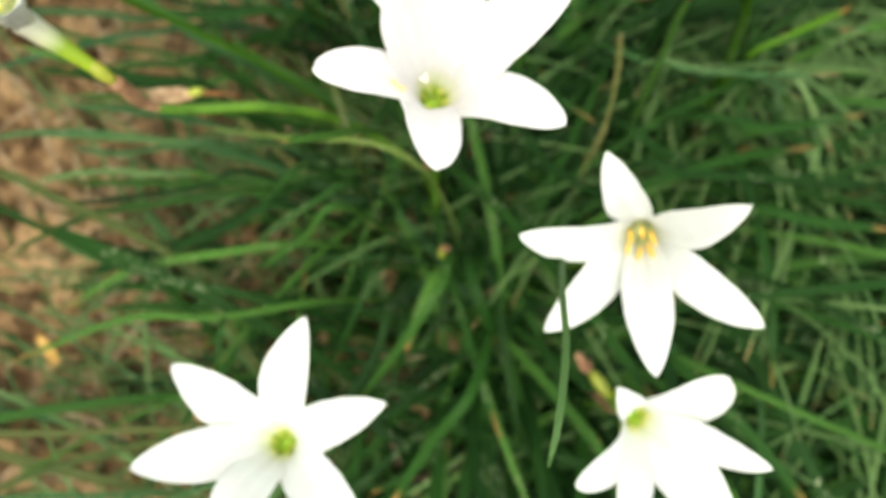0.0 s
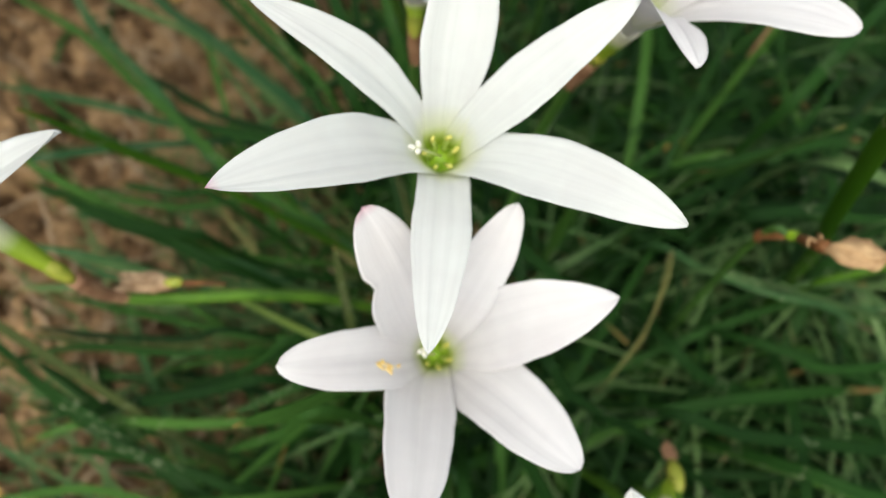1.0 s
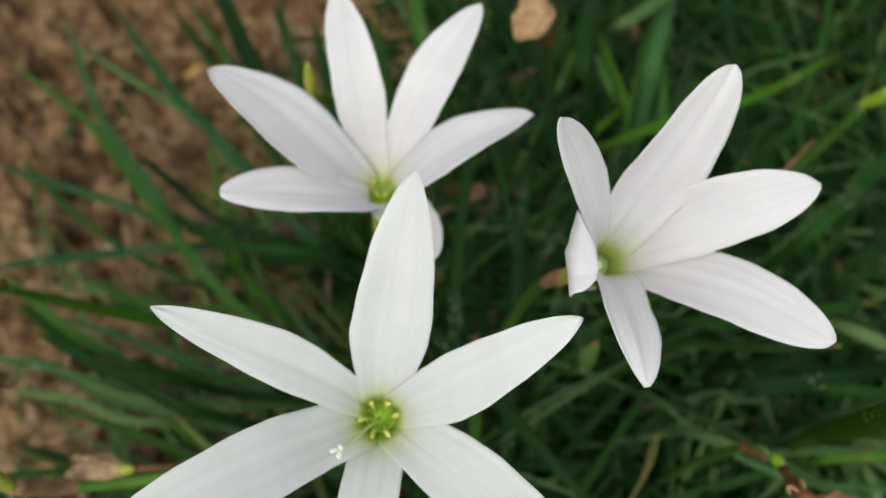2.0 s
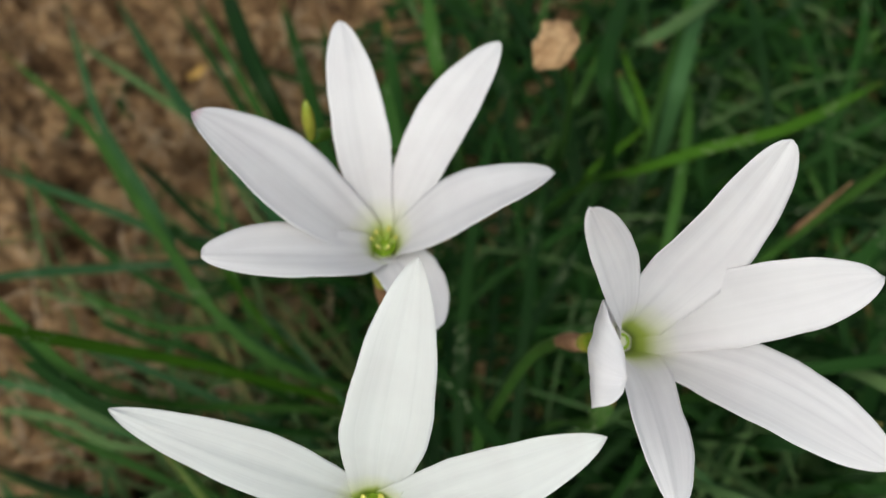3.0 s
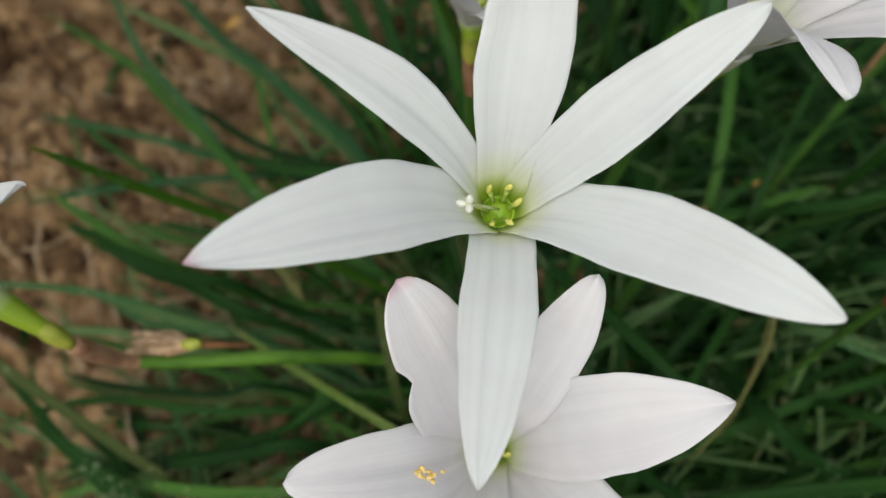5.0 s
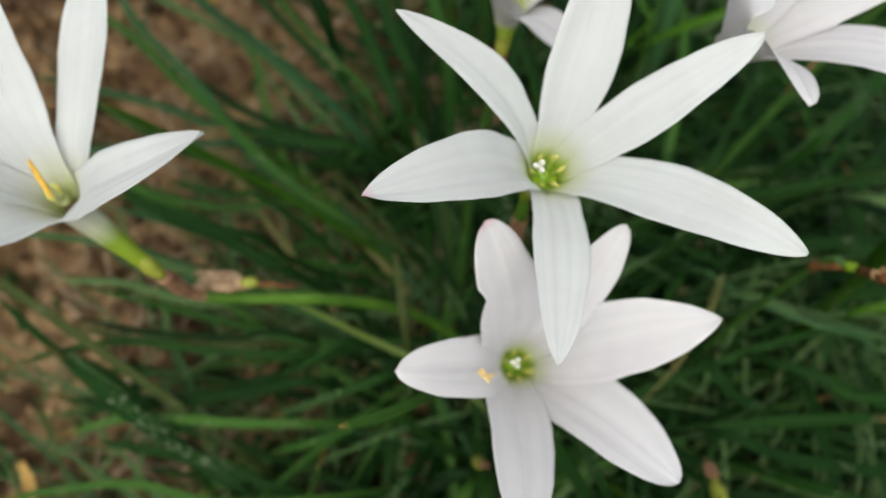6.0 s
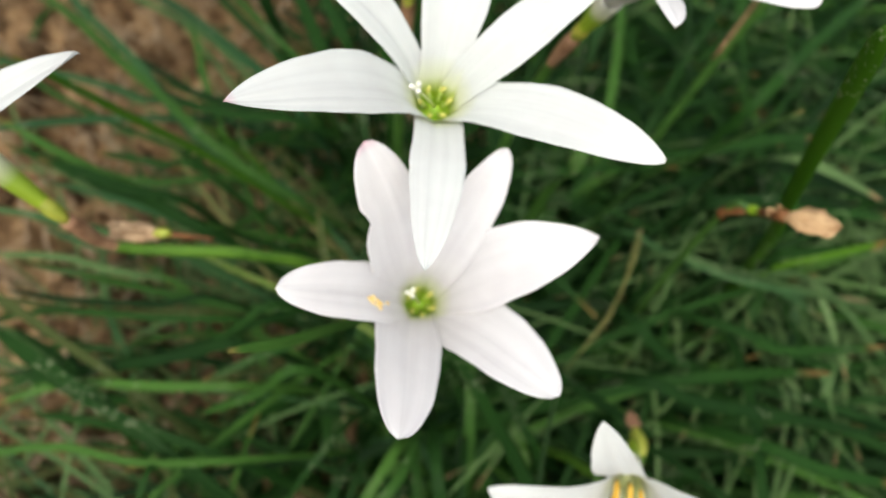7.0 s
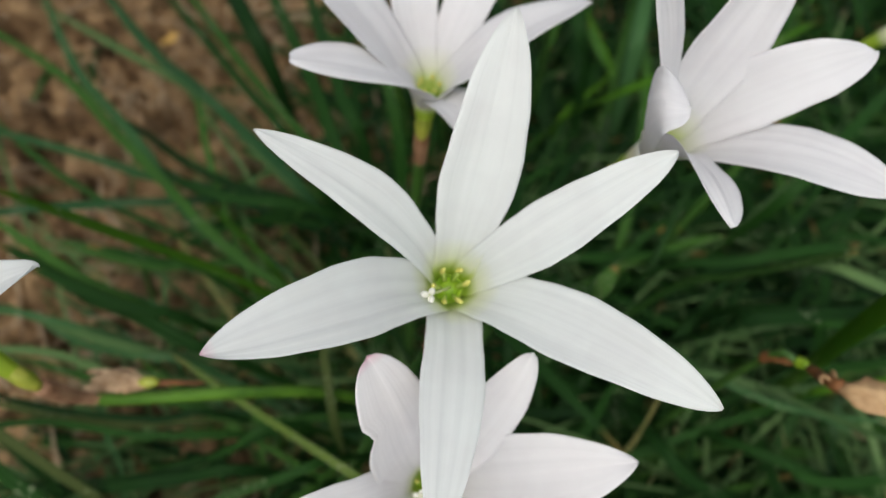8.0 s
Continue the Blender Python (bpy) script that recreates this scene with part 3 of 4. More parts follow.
blade('p', 3.1, (-151, 155, 45), (-132, 151, 50), (-114, 147, 55), (-99, 146, 55), (-83, 148, 50), (-58, 159, 30), (-24, 171, 10))
blade('d', 3.8, (-182, 345, 20), (-127, 290, 35), (-103, 264, 45), (-82, 244, 50), (-61, 222, 50), (-39, 218, 20))
blade('g', 3.7, (-167, 343, 25), (-112, 282, 40), (-82, 250, 50), (-61, 230, 50), (-37, 221, 20))
blade('d', 5.3, (-124, 345, 40), (-76, 266, 60), (-58, 236, 60), (-47, 224, 45), (-32, 220, 15))
blade('d', 3.3, (-160, 255, 20), (-137, 241, 30), (-108, 223, 40), (-85, 216, 45), (-60, 216, 40), (-30, 226, 10))
blade('d', 4.4, (-125, 222, 40), (-108, 213, 45), (-86, 208, 50), (-59, 213, 45), (-26, 227, 10))
blade('p', 3.3, (-150, 122, 20), (-125, 110, 30), (-109, 104, 35), (-98, 97, 30))
blade('d', 2.5, (-132, 95, 40), (-98, 106, 50), (-80, 110, 55), (-61, 121, 55), (-40, 142, 40), (-20, 165, 10))
blade('o', 2.6, (-144, 125, 40), (-116, 123, 45), (-94, 124, 50), (-66, 132, 45), (-36, 152, 15))
blade('d', 2.5, (-94, 107, 40), (-73, 115, 50), (-54, 126, 55), (-36, 141, 40), (-17, 161, 10))
blade('d', 2.8, (-66, 104, 55), (-43, 113, 70), (-28, 123, 65), (-14, 142, 30))
blade('p', 2.0, (-109, 186, 30), (-104, 171, 30), (-102, 156, 20))
blade('y', 2.0, (-112, 221, 30), (-98, 210, 35), (-68, 187, 45), (-53, 187, 20))
blade('g', 3.2, (-162, 195, 15), (-138, 190, 20), (-112, 185, 30), (-76, 193, 30), (-49, 202, 10))
blade('p', 2.7, (-128, 161, 20), (-118, 137, 20), (-110, 121, 12))
blade('d', 4.7, (-90, 314, 60), (-57, 245, 75), (-44, 230, 60), (-34, 226, 30))
blade('d', 5.3, (-70, 333, 50), (-41, 257, 70), (-32, 235, 50), (-26, 224, 20))
blade('g', 4.8, (-52, 276, 80), (-37, 244, 70), (-25, 228, 30))
blade('p', 4.7, (143, 198, 80), (118, 198, 90), (106, 204, 85), (101, 215, 60), (93, 224, 20))
blade('d', 3.9, (116, 211, 90), (97, 202, 95), (76, 196, 90), (58, 199, 70), (41, 212, 20))
blade('y', 4.0, (106, 297, 100), (78, 272, 100), (54, 258, 100), (36, 252, 90), (23, 262, 60), (3, 270, 10))
blade('y', 2.2, (28, 331, 60), (32, 321, 60), (43, 301, 55), (40, 295, 50), (25, 275, 45))
blade('b', 5.3, (61, 379, 50), (55, 354, 50), (51, 318, 45), (54, 302, 30), (56, 279, 10))
blade('d', 4.0, (25, 344, 60), (27, 303, 60), (32, 285, 50), (43, 275, 20))
blade('p', 1.4, (15, 22, 150), (17, 30, 153), (20, 44, 148), (22, 58, 138), (31, 89, 100), (44, 128, 50))
blade('t', 0.7, (54, 157, 100), (55, 151, 90), (54, 143, 70), (48, 133, 50))
blade('t', 0.5, (53, 156, 100), (55, 148, 80), (54, 140, 60))
blade('d', 5.0, (181, 342, 60), (132, 276, 70), (112, 248, 70), (103, 241, 50), (88, 239, 15))
blade('d', 4.0, (167, 216, 50), (114, 196, 70), (90, 196, 60), (75, 207, 20))
blade('d', 3.5, (156, 193, 60), (121, 179, 70), (108, 179, 60), (104, 202, 20))
blade('d', 3.5, (162, 150, 40), (123, 144, 60), (101, 144, 70), (80, 152, 60), (65, 175, 20))
blade('p', 3.0, (142, 144, 50), (124, 160, 70), (123, 174, 60), (135, 199, 30))
blade('b', 3.0, (133, 146, 30), (128, 164, 45), (134, 185, 40), (146, 215, 20))
blade('d', 4.4, (102, 136, 50), (74, 135, 65), (61, 143, 70), (55, 166, 40), (45, 188, 10))
blade('g', 4.7, (34, 172, 115), (31, 168, 105), (28, 173, 80), (27, 185, 30))
blade('g', 2.5, (-34, 84, 152), (-26, 90, 145), (-18, 101, 130), (-7, 124, 90), (7, 153, 30))
blade('o', 2.4, (-36, 144, 100), (-32, 134, 90), (-28, 126, 70), (-23, 128, 30))
blade('g', 3.2, (-13, 70, 50), (-8, 84, 55), (-2, 99, 50), (1, 114, 30))
blade('g', 5.1, (-43, 301, 100), (-33, 273, 100), (-28, 271, 80), (-20, 282, 30))
blade('d', 6.5, (25, 346, 80), (21, 290, 90), (29, 280, 70), (35, 276, 30))
blade('b', 6.2, (59, 378, 60), (51, 317, 70), (52, 301, 50), (57, 288, 20))
blade('p', 5.4, (62, 355, 70), (38, 318, 80), (27, 323, 60), (15, 324, 30))
blade('g', 4.0, (28, 308, 70), (35, 292, 70), (45, 292, 50), (47, 290, 30))
blade('d', 6.9, (-137, 325, 60), (-108, 284, 70), (-91, 265, 60), (-76, 259, 20))
blade('d', 3.0, (22, 127, 50), (31, 108, 60), (40, 99, 50), (52, 87, 30))
blade('p', 2.5, (172, 147, 40), (130, 173, 60), (94, 166, 70), (68, 167, 70), (57, 185, 30))
blade('d', 1.6, (64, 165, 75), (66, 156, 60), (66, 155, 30))
blade('p', 3.3, (139, 164, 50), (134, 139, 50), (142, 123, 30))
blade('d', 5.6, (164, 208, 70), (135, 200, 80), (120, 207, 75), (109, 226, 50), (93, 243, 15))
blade('d', 4.1, (149, 108, 60), (118, 106, 70), (101, 110, 70), (84, 119, 50), (66, 139, 15))
blade('g', 2.4, (-138, 67, 50), (-99, 78, 60), (-72, 78, 60), (-40, 87, 50), (-8, 108, 20))
blade('d', 2.3, (-160, 105, 40), (-123, 119, 50), (-84, 120, 60), (-53, 129, 50), (-20, 151, 20))
blade('p', 3.0, (-162, 143, 30), (-132, 145, 35), (-109, 141, 40), (-88, 146, 30), (-57, 155, 10))
blade('d', 2.0, (-72, 59, 50), (-70, 68, 60), (-69, 81, 55), (-66, 102, 30))
blade('g', 3.1, (-136, 91, 30), (-106, 98, 50), (-73, 100, 60), (-45, 108, 50), (-17, 128, 20))
blade('d', 2.0, (-37, 69, 40), (-26, 86, 60), (-18, 103, 50), (-8, 130, 20))
blade('d', 3.7, (17, 75, 40), (10, 85, 60), (6, 105, 50), (6, 132, 20))
blade('d', 3.5, (-19, 23, 30), (-5, 41, 50), (7, 54, 60), (16, 84, 40), (17, 120, 10))
blade('g', 2.8, (-27, 55, 50), (-13, 67, 70), (-2, 81, 80), (2, 100, 60))
blade('d', 2.7, (-174, 132, 40), (-137, 113, 50), (-100, 94, 60), (-66, 86, 60), (-37, 84, 40), (-10, 89, 10))
blade('g', 2.9, (-148, 143, 30), (-101, 137, 40), (-61, 132, 50), (-30, 142, 40), (0, 159, 10))
blade('d', 2.9, (-44, 44, 30), (-24, 66, 50), (-17, 89, 50), (-10, 123, 20))
blade("y", 3.2, (-106, 149, 137), (-92, 155, 115), (-75, 162, 90), (-58, 168, 62), (-40, 174, 30), (-28, 178, 0))
blade("s", 2.0, (-81, 141.5, 71), (-62, 132, 81), (-42, 122, 94), (-20.5, 111.5, 108), (-6, 107, 100), (3, 115, 50), (6, 125, 0))
blade("y", 4.4, (60, 139, 195), (65, 143, 179), (83, 157, 125), (97, 167, 85), (110, 176, 0))
blade("p", 2.0, (125, 136, 110), (103, 155, 86), (81, 175, 59), (66, 188, 30), (55, 198, 0))

blade('g', 4.0, (79, 171, 142), (73, 175, 125), (67, 181, 105), (59, 187, 80), (42, 190, 0))
blade('d', 4.6, (142, 203, 70), (109, 188, 85), (89, 180, 90), (78, 179, 85), (76, 184, 60), (60, 196, 0))
blade('d', 3.4, (148, 192, 80), (126, 186, 85), (105, 184, 85), (88, 186, 80), (84, 196, 60), (68, 204, 0))
blade('y', 2.4, (131, 171, 95), (116, 166, 90), (103, 164, 80), (102, 167, 60), (92, 176, 0))
blade('b', 2.4, (130, 160, 60), (104, 160, 75), (92, 164, 70), (83, 170, 60), (70, 182, 0))
blade('p', 1.4, (150, 174, 60), (128, 176, 80), (115, 179, 92), (106, 190, 0))
blade('d', 3.2, (78, 112, 50), (51, 115, 70), (31, 118, 85), (21, 127, 85), (16, 138, 0))
blade('d', 3.4, (147, 123, 60), (101, 116, 80), (74, 113, 88), (53, 116, 85), (40, 128, 0))
blade('d', 3.2, (151, 154, 60), (108, 141, 70), (96, 149, 60), (84, 160, 0))
blade('b', 1.8, (140, 164, 70), (97, 158, 78), (73, 167, 72), (58, 180, 60), (50, 192, 0))
blade('b', 2.6, (-147, 158, 30), (-119, 147, 45), (-94, 144, 55), (-79, 146, 50), (-40, 150, 0))
blade('d', 2.2, (-139, 126, 45), (-113, 124, 52), (-82, 125, 60), (-65, 130, 60), (-30, 140, 0))
blade('d', 3.6, (-129, 101, 40), (-99, 104, 50), (-71, 110, 60), (-50, 116, 62), (-16, 128, 0))
blade('b', 1.9, (-118, 137, 22), (-106, 123, 30), (-100, 115, 25), (-90, 84, 0))
blade('d', 2.6, (-136, 116, 40), (-114, 107, 48), (-100, 99, 50), (-74, 74, 0))
blade('d', 2.4, (-90, 113, 40), (-62, 119, 58), (-44, 130, 64), (-12, 140, 0))
blade('g', 2.9, (-61, 94, 60), (-44, 98, 75), (-29, 105, 82), (4, 112, 0))
blade('d', 4.0, (-146, 166, 70), (-120, 156, 80), (-102, 148, 86), (-88, 145, 88), (-72, 141, 84), (-60, 143, 70), (-18, 150, 0))
blade('d', 2.9, (-124, 175, 60), (-97, 171, 66), (-81, 171, 64), (-34, 168, 0))


def arching(rnd, bx, by, heading, length, lift, droop):
    """Points of a leaf from tip to foot: it leaves the soil steeply and arches over."""
    pts, x, y, z = [], bx, by, rise(bx, by) - 0.002
    steps = 7
    turn = rnd.uniform(-0.5, 0.5)
    for i in range(steps + 1):
        pts.append(Vector((x, y, max(z, rise(x, y) + 0.0008 if i else z))))
        s = i / steps
        e = lift * (1 - s) ** 1.3 - droop * s
        a = heading + turn * s
        d = length / steps
        x += math.cos(a) * math.cos(e) * d
        y += math.sin(a) * math.cos(e) * d
        z += math.sin(e) * d
    return list(reversed(pts))


rnd = random.Random(11)
# mostly "d", whose colour holds the shade among the leaves
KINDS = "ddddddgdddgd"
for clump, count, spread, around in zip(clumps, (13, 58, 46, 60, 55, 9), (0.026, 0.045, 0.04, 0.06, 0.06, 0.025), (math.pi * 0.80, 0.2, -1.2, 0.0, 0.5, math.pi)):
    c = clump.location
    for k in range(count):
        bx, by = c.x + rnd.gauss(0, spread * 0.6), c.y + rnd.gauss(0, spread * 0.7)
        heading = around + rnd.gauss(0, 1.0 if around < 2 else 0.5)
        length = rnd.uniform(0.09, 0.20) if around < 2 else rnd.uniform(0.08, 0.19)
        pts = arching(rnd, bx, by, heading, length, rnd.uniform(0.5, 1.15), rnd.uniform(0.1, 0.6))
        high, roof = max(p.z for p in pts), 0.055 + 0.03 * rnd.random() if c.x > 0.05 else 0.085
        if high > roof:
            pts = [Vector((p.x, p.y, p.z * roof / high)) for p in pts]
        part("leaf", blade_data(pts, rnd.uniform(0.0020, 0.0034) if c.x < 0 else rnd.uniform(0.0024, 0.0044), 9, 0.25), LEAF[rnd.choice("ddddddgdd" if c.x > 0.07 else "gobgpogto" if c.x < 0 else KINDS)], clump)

# narrower young leaves
for clump, count in zip(clumps, (22, 26, 26, 40, 20, 34)):
    c = clump.location
    for k in range(count):
        bx, by = c.x + rnd.gauss(-0.01, 0.03), c.y + rnd.gauss(0, 0.045)
        pts = arching(rnd, bx, by, rnd.gauss(math.pi * 0.85, 0.6) if c.x < 0 else rnd.uniform(0, 6.28), rnd.uniform(0.06, 0.15), rnd.uniform(0.35, 0.95), rnd.uniform(0.1, 0.5))
        high = max(p.z for p in pts)
        if high > 0.07:
            pts = [Vector((p.x, p.y, p.z * 0.07 / high)) for p in pts]
        part("leaf", blade_data(pts, rnd.uniform(0.0010, 0.0022), 9, 0.3), LEAF[rnd.choice("optogttb" if c.x < 0 else "ddgbdp")], clump)

# undergrowth that nobody could count
def bareness(x, y):
    """1 on the open soil, 0 in the dense growth."""
    edge = -0.062 + 0.02 * noise.noise(Vector((x * 12, y * 12, 3)))
    return smooth((edge - x) / 0.035 + 0.5)


# the "d" blades carry the shade of the gaps in their colour
for name, kind, count, label in (("grass", "g", 480, "matted green grass blades and leaves under the lilies"), ("undergrowth", "d", 4400, "tangled green leaves low to the ground, deep shade put into their colour"), ("fine_grass", "p", 620, "thin pale grass blades among the leaves")):
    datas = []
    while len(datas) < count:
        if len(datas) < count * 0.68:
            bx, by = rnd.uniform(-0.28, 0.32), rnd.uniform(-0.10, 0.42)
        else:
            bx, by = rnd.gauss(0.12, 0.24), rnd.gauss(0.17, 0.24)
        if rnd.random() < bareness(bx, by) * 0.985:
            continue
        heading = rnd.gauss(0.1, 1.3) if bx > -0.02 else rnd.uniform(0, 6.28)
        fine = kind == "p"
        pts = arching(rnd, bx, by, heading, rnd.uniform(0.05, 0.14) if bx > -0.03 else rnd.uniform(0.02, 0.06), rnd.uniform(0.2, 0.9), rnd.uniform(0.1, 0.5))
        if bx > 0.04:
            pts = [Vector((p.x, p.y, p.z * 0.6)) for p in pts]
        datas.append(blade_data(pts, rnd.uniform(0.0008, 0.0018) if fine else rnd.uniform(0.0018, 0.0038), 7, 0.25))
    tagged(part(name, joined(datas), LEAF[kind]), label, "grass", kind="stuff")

# the same growth carried on beyond the clump
datas = []
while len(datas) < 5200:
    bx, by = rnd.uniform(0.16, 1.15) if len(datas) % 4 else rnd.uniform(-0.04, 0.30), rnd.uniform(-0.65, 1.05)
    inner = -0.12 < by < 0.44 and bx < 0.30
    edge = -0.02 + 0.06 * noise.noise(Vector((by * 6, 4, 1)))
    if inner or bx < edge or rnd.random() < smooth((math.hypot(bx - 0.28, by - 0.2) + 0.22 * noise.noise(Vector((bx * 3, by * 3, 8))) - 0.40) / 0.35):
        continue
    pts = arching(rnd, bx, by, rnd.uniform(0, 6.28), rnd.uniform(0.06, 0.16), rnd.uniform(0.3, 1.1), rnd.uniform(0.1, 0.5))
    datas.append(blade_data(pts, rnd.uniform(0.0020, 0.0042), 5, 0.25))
tagged(part("outer_grass", joined(datas), LEAF["d"]), "green grass spreading beyond the lilies, in the same shade-darkened colour", "grass", kind="stuff")

# thin pale stalks standing out of the growth
datas = []
while len(datas) < 400:
    bx, by = (rnd.uniform(0.07, 0.22), rnd.uniform(0.06, 0.26)) if len(datas) < 150 else (rnd.gauss(0.140, 0.035), rnd.gauss(0.205, 0.05))
    tall = len(datas) >= 150
    pts = arching(rnd, bx, by, rnd.gauss(-1.2, 0.9), rnd.uniform(0.09, 0.13) if tall else rnd.uniform(0.05, 0.11), rnd.uniform(1.1, 1.45) if tall else rnd.uniform(0.7, 1.2), rnd.uniform(0.2, 0.8))
    datas.append(blade_data(pts, rnd.uniform(0.0006, 0.0015), 8, 0.3))
tagged(part("grass_stalks", joined(datas), LEAF["p"]), "thin pale grey-green grass stalks among dark leaves", "grass", kind="stuff")

# wispy grass where the clump thins out
datas = []
while len(datas) < 230:
    bx, by = rnd.gauss(-0.085, 0.045), rnd.uniform(-0.02, 0.24)
    pts = arching(rnd, bx, by, rnd.gauss(math.pi * 0.9, 0.7), rnd.uniform(0.03, 0.085), rnd.uniform(0.25, 0.8), rnd.uniform(0.1, 0.6))
    datas.append(blade_data(pts, rnd.uniform(0.0006, 0.0015), 8, 0.3))
tagged(part("wispy_grass", joined(datas), LEAF["p"]), "thin pale grass blades over the soil's edge", "grass", kind="stuff")

# dry roots and straw on the bare soil
datas = []
while len(datas) < 420:
    bx, by = rnd.uniform(-0.32, 0.0), rnd.uniform(-0.02, 0.44)
    a, length = rnd.uniform(0, 6.28), rnd.uniform(0.008, 0.035)
    pts = []
    for i in range(4):
        pts.append(Vector((bx, by, rise(bx, by) + 0.0006 + 0.0015 * rnd.random())))
        a += rnd.uniform(-0.7, 0.7)
        bx += math.cos(a) * length / 3
        by += math.sin(a) * length / 3
    datas.append(rod(spline(pts, 6), rnd.uniform(0.0002, 0.0007), 5))
while len(datas) < 600:
    bx, by = rnd.gauss(-0.11, 0.055), rnd.uniform(0.0, 0.36)
    a, length, lift = rnd.uniform(0, 6.28), rnd.uniform(0.012, 0.045), rnd.uniform(0.002, 0.016)
    pts = []
    for i in range(5):
        pts.append(Vector((bx, by, rise(bx, by) * (1 - i / 4) + lift * math.sin(2.2 * i / 4))))
        a += rnd.uniform(-0.5, 0.5)
        bx += math.cos(a) * length / 4
        by += math.sin(a) * length / 4
    datas.append(rod(spline(pts, 8), rnd.uniform(0.0002, 0.0006), 5))
tagged(part("dry_roots", joined(datas), ROOT), "dry rootlets and straw strewn on the soil", "debris", kind="stuff")

# crumbs and clods lying loose
def lump(centre, size, rnd):
    """A small knobbly clod."""
    verts, faces = [], []
    rings, sides = 5, 7
    off = Vector((rnd.uniform(0, 50), rnd.uniform(0, 50), 0))
    flat = rnd.uniform(0.55, 0.9)
    for i in range(rings + 1):
        th = math.pi * i / rings
        for k in range(sides):
            d = Vector((math.sin(th) * math.cos(2 * math.pi * k / sides), math.sin(th) * math.sin(2 * math.pi * k / sides), math.cos(th) * flat))
            verts.append(centre + d * (size * (1 + 0.45 * noise.noise(d * 1.6 + off))))
    for i in range(rings):
        for k in range(sides):
            a, b = i * sides + k, i * sides + (k + 1) % sides
            faces.append((a, a + sides, b + sides, b))
    return verts, faces, [(0.0, 0.0)] * len(verts)


datas = []
while len(datas) < 700:
    bx, by = rnd.uniform(-0.31, -0.02), rnd.uniform(-0.01, 0.43)
    size = 0.0009 + 0.0034 * rnd.random() ** 3
    datas.append(lump(Vector((bx, by, rise(bx, by) + size * 0.3)), size, rnd))
clods = []
for k in range(9):
    v, f, u = lump(Vector(), 1.0, rnd)
    me = bpy.data.meshes.new("clod")
    me.from_pydata([tuple(p) for p in v], [], f)
    me.polygons.foreach_set("use_smooth", [True] * len(me.polygons))
    me.materials.append(SOIL)
    clods.append(me)
for k in range(230):
    bx, by = rnd.uniform(-0.27, -0.05), rnd.uniform(0.0, 0.40)
    size = 0.0026 + 0.0042 * rnd.random() ** 2.5
    ob = new("clod", rnd.choice(clods))
    ob.parent = ground
    ob.location = (bx, by, rise(bx, by) + size * 0.15)
    ob.rotation_euler = (rnd.uniform(-0.5, 0.5), rnd.uniform(-0.5, 0.5), rnd.uniform(0, 6.28))
    ob.scale = (size * rnd.uniform(0.8, 1.3), size * rnd.uniform(0.8, 1.2), size * rnd.uniform(0.7, 1.0))
tagged(part("soil_crumbs", joined(datas), SOIL), "loose brown soil crumbs and small clods", "soil", kind="stuff")


# ---- withered flowers, pods and fallen bits ----
def crumple(points, width, seed, folds=5, crease=1.0):
    """A shrivelled flower: a flattened, pleated, twisted bag along the points."""
    rnd = random.Random(seed)
    line = spline(points, 26)
    sides = 36
    verts, faces = [], []
    ph = [rnd.uniform(0, 6.28) for _ in range(4)]
    for i, p in enumerate(line):
        t = (line[min(i + 1, 26)] - line[max(i - 1, 0)]).normalized()
        s = t.cross(Vector((0.1, 0.2, 1))).normalized()
        up = s.cross(t)
        v = i / 26
        r = width / 2 * (0.28 + 0.72 * smooth(v / 0.45)) * (1 - 0.93 * max((v - 0.72) / 0.28, 0.0) ** 3)
        for k in range(sides):
            a = 2 * math.pi * k / sides
            pleat = 1 + crease * (0.20 * math.sin(folds * a + ph[0] + 1.5 * v) + 0.16 * math.sin((folds + 4) * a + ph[1] - 5 * v)) + 0.34 * noise.noise(Vector((math.cos(a) * 2, math.sin(a) * 2, v * 7 + seed)))
            ring = Vector((math.cos(a) * 3.1, math.sin(a) * 3.1, v * 11 + seed))
            pleat *= 1 - 0.42 * crease * abs(noise.noise(ring)) - 0.20 * crease * abs(noise.noise(ring * 2.3)) + 0.12 * crease
            verts.append(p + s * (r * pleat * math.cos(a)) + up * (0.6 * r * pleat * math.sin(a)) + t * (0.0012 * math.sin(3 * a + ph[2]) * smooth((v - 0.7) / 0.3)))
    for i in range(26):
        for k in range(sides):
            a, b = i * sides + k, i * sides + (k + 1) % sides
            faces.append((a, b, b + sides, a + sides))
    faces.append(tuple(reversed(range(sides))))
    faces.append(tuple(range(26 * sides, 27 * sides)))
    return verts, faces


def mm(*points):
    return [Vector(p) / 1000 for p in points]


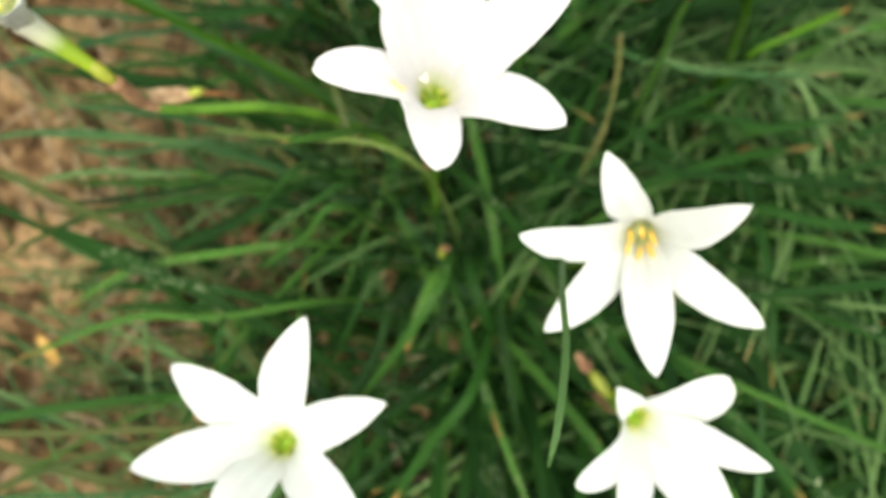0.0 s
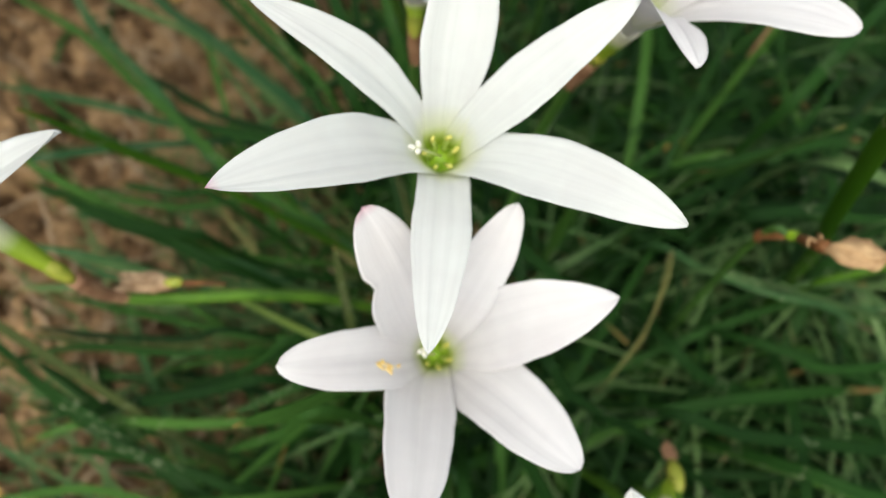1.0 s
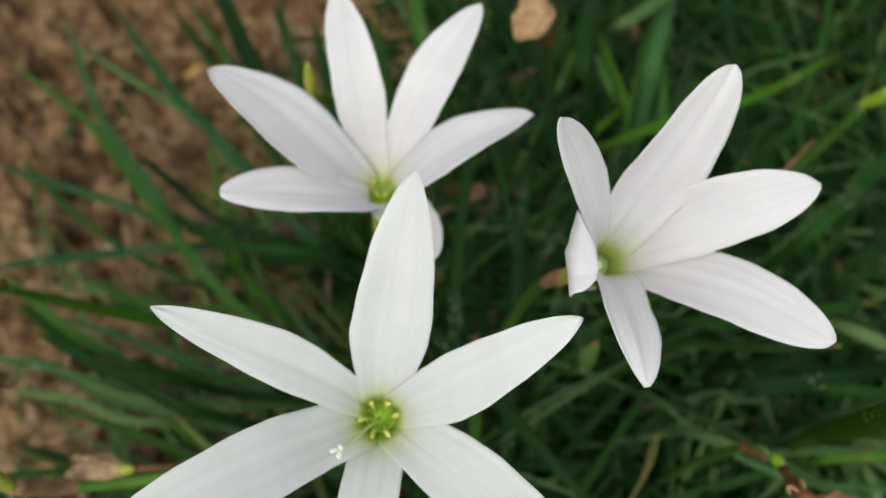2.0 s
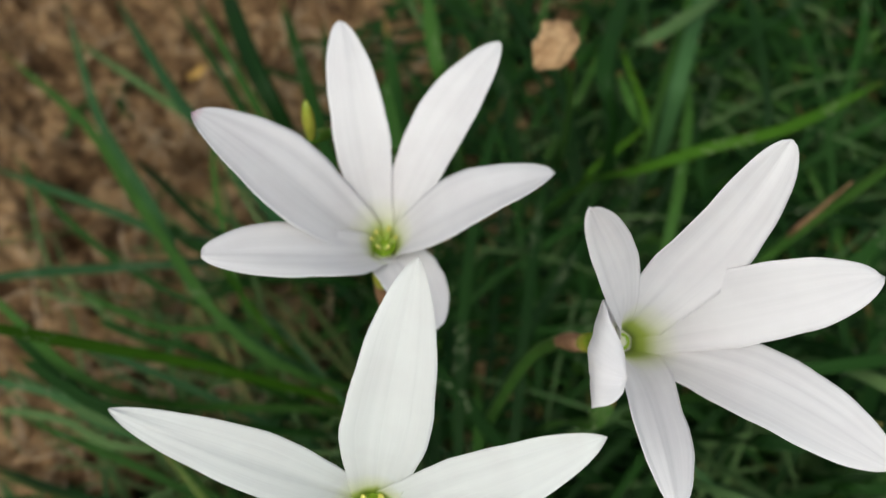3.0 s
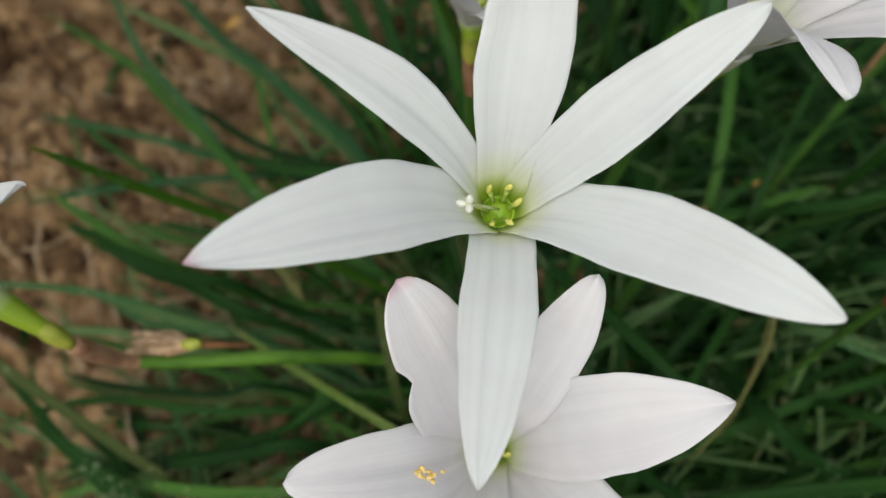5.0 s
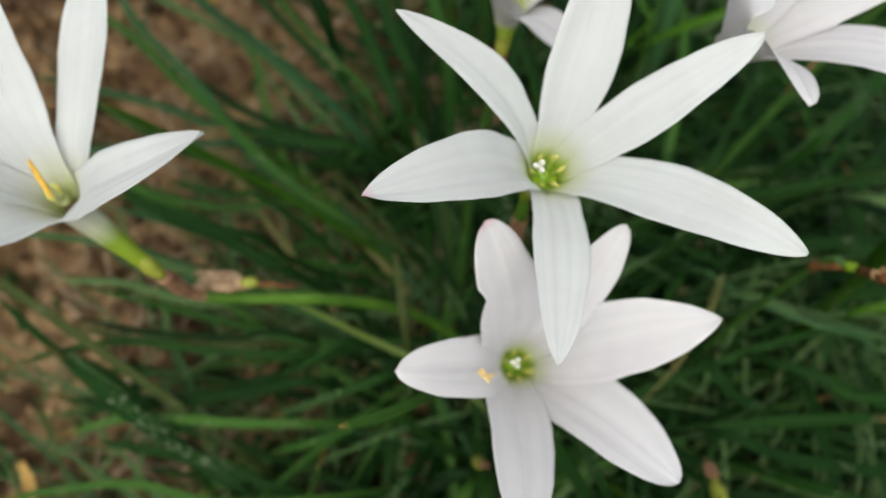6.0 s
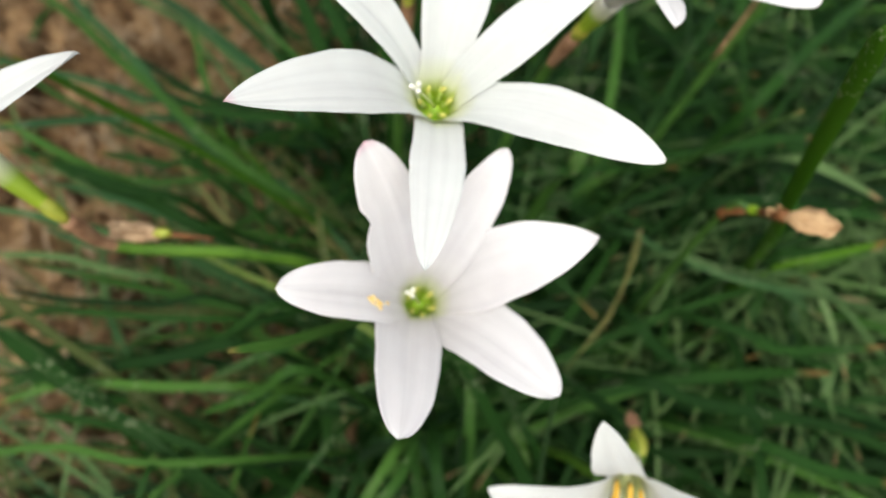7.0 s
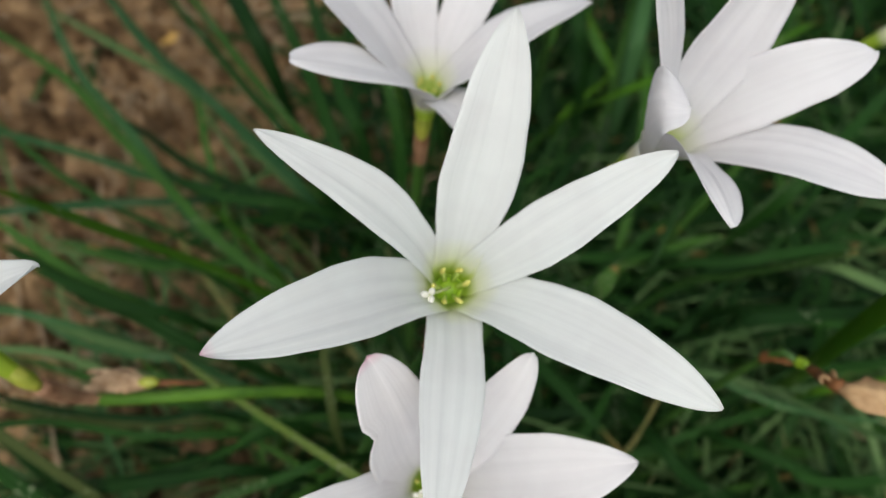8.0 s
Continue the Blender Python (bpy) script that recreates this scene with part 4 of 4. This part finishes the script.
def withered(body, width, stalk, label, seed, pod=True):
    """A spent lily: shrivelled petals, a swollen green ovary and its stalk."""
    top = thing("withered_flower", Vector(stalk[-1]) / 1000, label, "dead flower", "withered flowers")
    pts = mm(*body)
    part("withered_petals", crumple(pts, width / 1000, seed, 4, 0.5), WITHERED, top, "crumpled tan-brown dead petals")
    rnd = random.Random(seed)
    for k in range(2):
        d = Vector((rnd.uniform(-1, 0.2), rnd.uniform(-1, 1), rnd.uniform(-0.6, 0.6))).normalized()
        start = pts[0].lerp(pts[1], rnd.uniform(0.0, 0.3))
        curl = [start, start + d * 0.0022, start + d * 0.0034 + Vector((0, 0, -0.0008)), start + d * 0.0030 + Vector((0.0006, -0.001, -0.0020))]
        part("shred", blade_data(list(reversed(curl)), rnd.uniform(0.0004, 0.0008), 7, 0.6), WITHERED, top)
    line = mm(*stalk)
    if pod:
        part("ovary", bead(line[0], pts[0] - line[1], 0.005, 0.0013), OVARY, top, "swollen green ovary")
    part("withered_tube", rod(spline([pts[0].lerp(pts[1], 0.4), pts[0], line[0].lerp(pts[0], 0.3)], 8), lambda v: 0.0017 - 0.0007 * v, 9), RUST, top, "orange-brown dried flower tube")
    part("stem", rod(spline(line, 14), lambda v: 0.0008 + 0.0005 * v, 8), SHADED_STEM, top, "thin dark green stalk")
    part("spathe", rod(spline([line[0].lerp(line[1], 0.25), line[1], line[1].lerp(line[2], 0.06)], 8), lambda v: 0.0010 + 0.0003 * math.sin(3.1 * v), 8), RUST, top, "rusty brown sheath")
    return top


withered([(70.5, 139, 142), (73, 137.2, 144.6), (76.8, 136.3, 145.6), (80.6, 136, 146)], 6.6, [(71, 148, 130), (67.5, 151.5, 123), (70, 157, 70), (72, 159, 0)],
         "crumpled tan dead rain lily hanging beside green leaves", 21)
withered([(5, 254, 141), (4, 247, 148), (4, 240, 150), (1, 233, 150)], 8.5, [(7, 258, 132), (9, 262, 121), (14, 285, 60), (16, 300, 0)],
         "small brown dead rain lily behind the open flowers", 22)
# papery remains of a spent flower along the leaning stalk
shreds = random.Random(23)
for k in range(14):
    a = 2 * math.pi * k / 14
    off = Vector((0, 0.0011 * math.cos(a), 0.0010 * math.sin(a)))
    root, tip = Vector((-0.0650, 0.1196, 0.1190)) + off * 0.5, Vector((-0.0770 + shreds.uniform(-0.0012, 0.003), 0.1180, 0.1192)) + off * shreds.uniform(1.0, 1.9)
    sag = Vector((0, shreds.uniform(-0.0005, 0.0005), shreds.uniform(-0.0004, 0.0006)))
    curl = Vector((shreds.uniform(-0.0008, 0.0014), shreds.uniform(-0.001, 0.001), shreds.uniform(-0.0012, 0.0010)))
    part("dead_petal", blade_data([tip + curl, tip, tip.lerp(root, 0.35) + sag * 1.6 + off * 0.7, tip.lerp(root, 0.7) + sag, root], shreds.uniform(0.0010, 0.0021), 10, 0.7, 0.00025), DEAD, leaning, "papery brown strip of a spent flower")
part("dead_tail", rod(spline(mm((-66, 119.5, 119.5), (-61, 121.3, 117), (-56, 123.5, 113.5)), 10), lambda v: 0.0009 * (1 - 0.6 * v), 8), RUST, leaning, "dark rusty remains of the flower's stalk")
part("yellow_pod", bead(Vector((-0.0655, 0.1195, 0.1200)), Vector((1, 0.2, 0.1)), 0.0042, 0.0013), CAPSULE, leaning, "yellow-green withered pod")


def pod(place, lean, stalk, label, seed, dried=True, girth=0.0021):
    top = thing("seed_pod", Vector(stalk[-1]) / 1000, label, "seed pod", "seed pods")
    c, d = Vector(place) / 1000, Vector(lean).normalized()
    part("capsule", bead(c, d, 0.010, girth), CAPSULE, top, "yellow-green capsule")
    if dried:
        part("withered_tip", crumple([c + d * 0.004, c + d * 0.007, c + d * 0.011], 0.0032, seed, 4), SPATHE, top, "rusty red withered tip")
    part("stem", rod(spline([c - d * 0.004] + mm(*stalk), 14), 0.0012, 8), STEM, top)


pod((60.5, 102, 80.5), (-0.05, 0.75, -0.45), [(63, 98, 70), (64, 106, 30), (62, 110, 0)], "yellow-green seed pod with a rusty withered tip", 31)
pod((46, 56, 62), (-0.6, 0.75, 0.2), [(50, 52, 52), (50, 60, 20), (48, 66, 0)], "small green pod with an orange withered tip", 32)
pod((-1, 104.5, 50), (0.1, -0.25, 1.0), [(0, 108, 40), (2, 118, 15), (3, 122, 0)], "thin pod with an orange-brown dried tip", 33)


pod((-36, 191.5, 172), (0.0, 0.15, 1.0), [(-36, 203, 152), (-36, 240, 90), (-36, 285, 0)], "slender yellow-green bud on a thin stalk", 34, False, 0.0012)


def fallen(place, heading, length, width, label, lift=0.002):
    """A curled yellow bit of leaf lying on what is below it."""
    c = Vector(place) / 1000
    d = Vector((math.cos(heading), math.sin(heading), 0))
    pts = [c - d * length / 2000 + Vector((0, 0, lift)), c + Vector((0, 0, -0.0005)), c + d * length / 2000 + Vector((0, 0, lift * 0.6))]
    return tagged(part("fallen_leaf", blade_data(pts, width / 1000, 8, 0.5), YELLOW_BIT), label, "dead leaf", "fallen leaf bits")


fallen((-161, 314, 6), 1.2, 11, 5.5, "curled yellow leaf scrap lying on the soil")
fallen((-138, 76, 30), 2.3, 14, 3.6, "yellowed leaf tip caught among green blades")
fallen((70, 236, 40), 0.3, 4, 2.0, "small orange leaf scrap caught in the leaves")
fallen((77, 238, 40), 2.0, 4, 2.0, "small orange leaf scrap caught in the leaves")
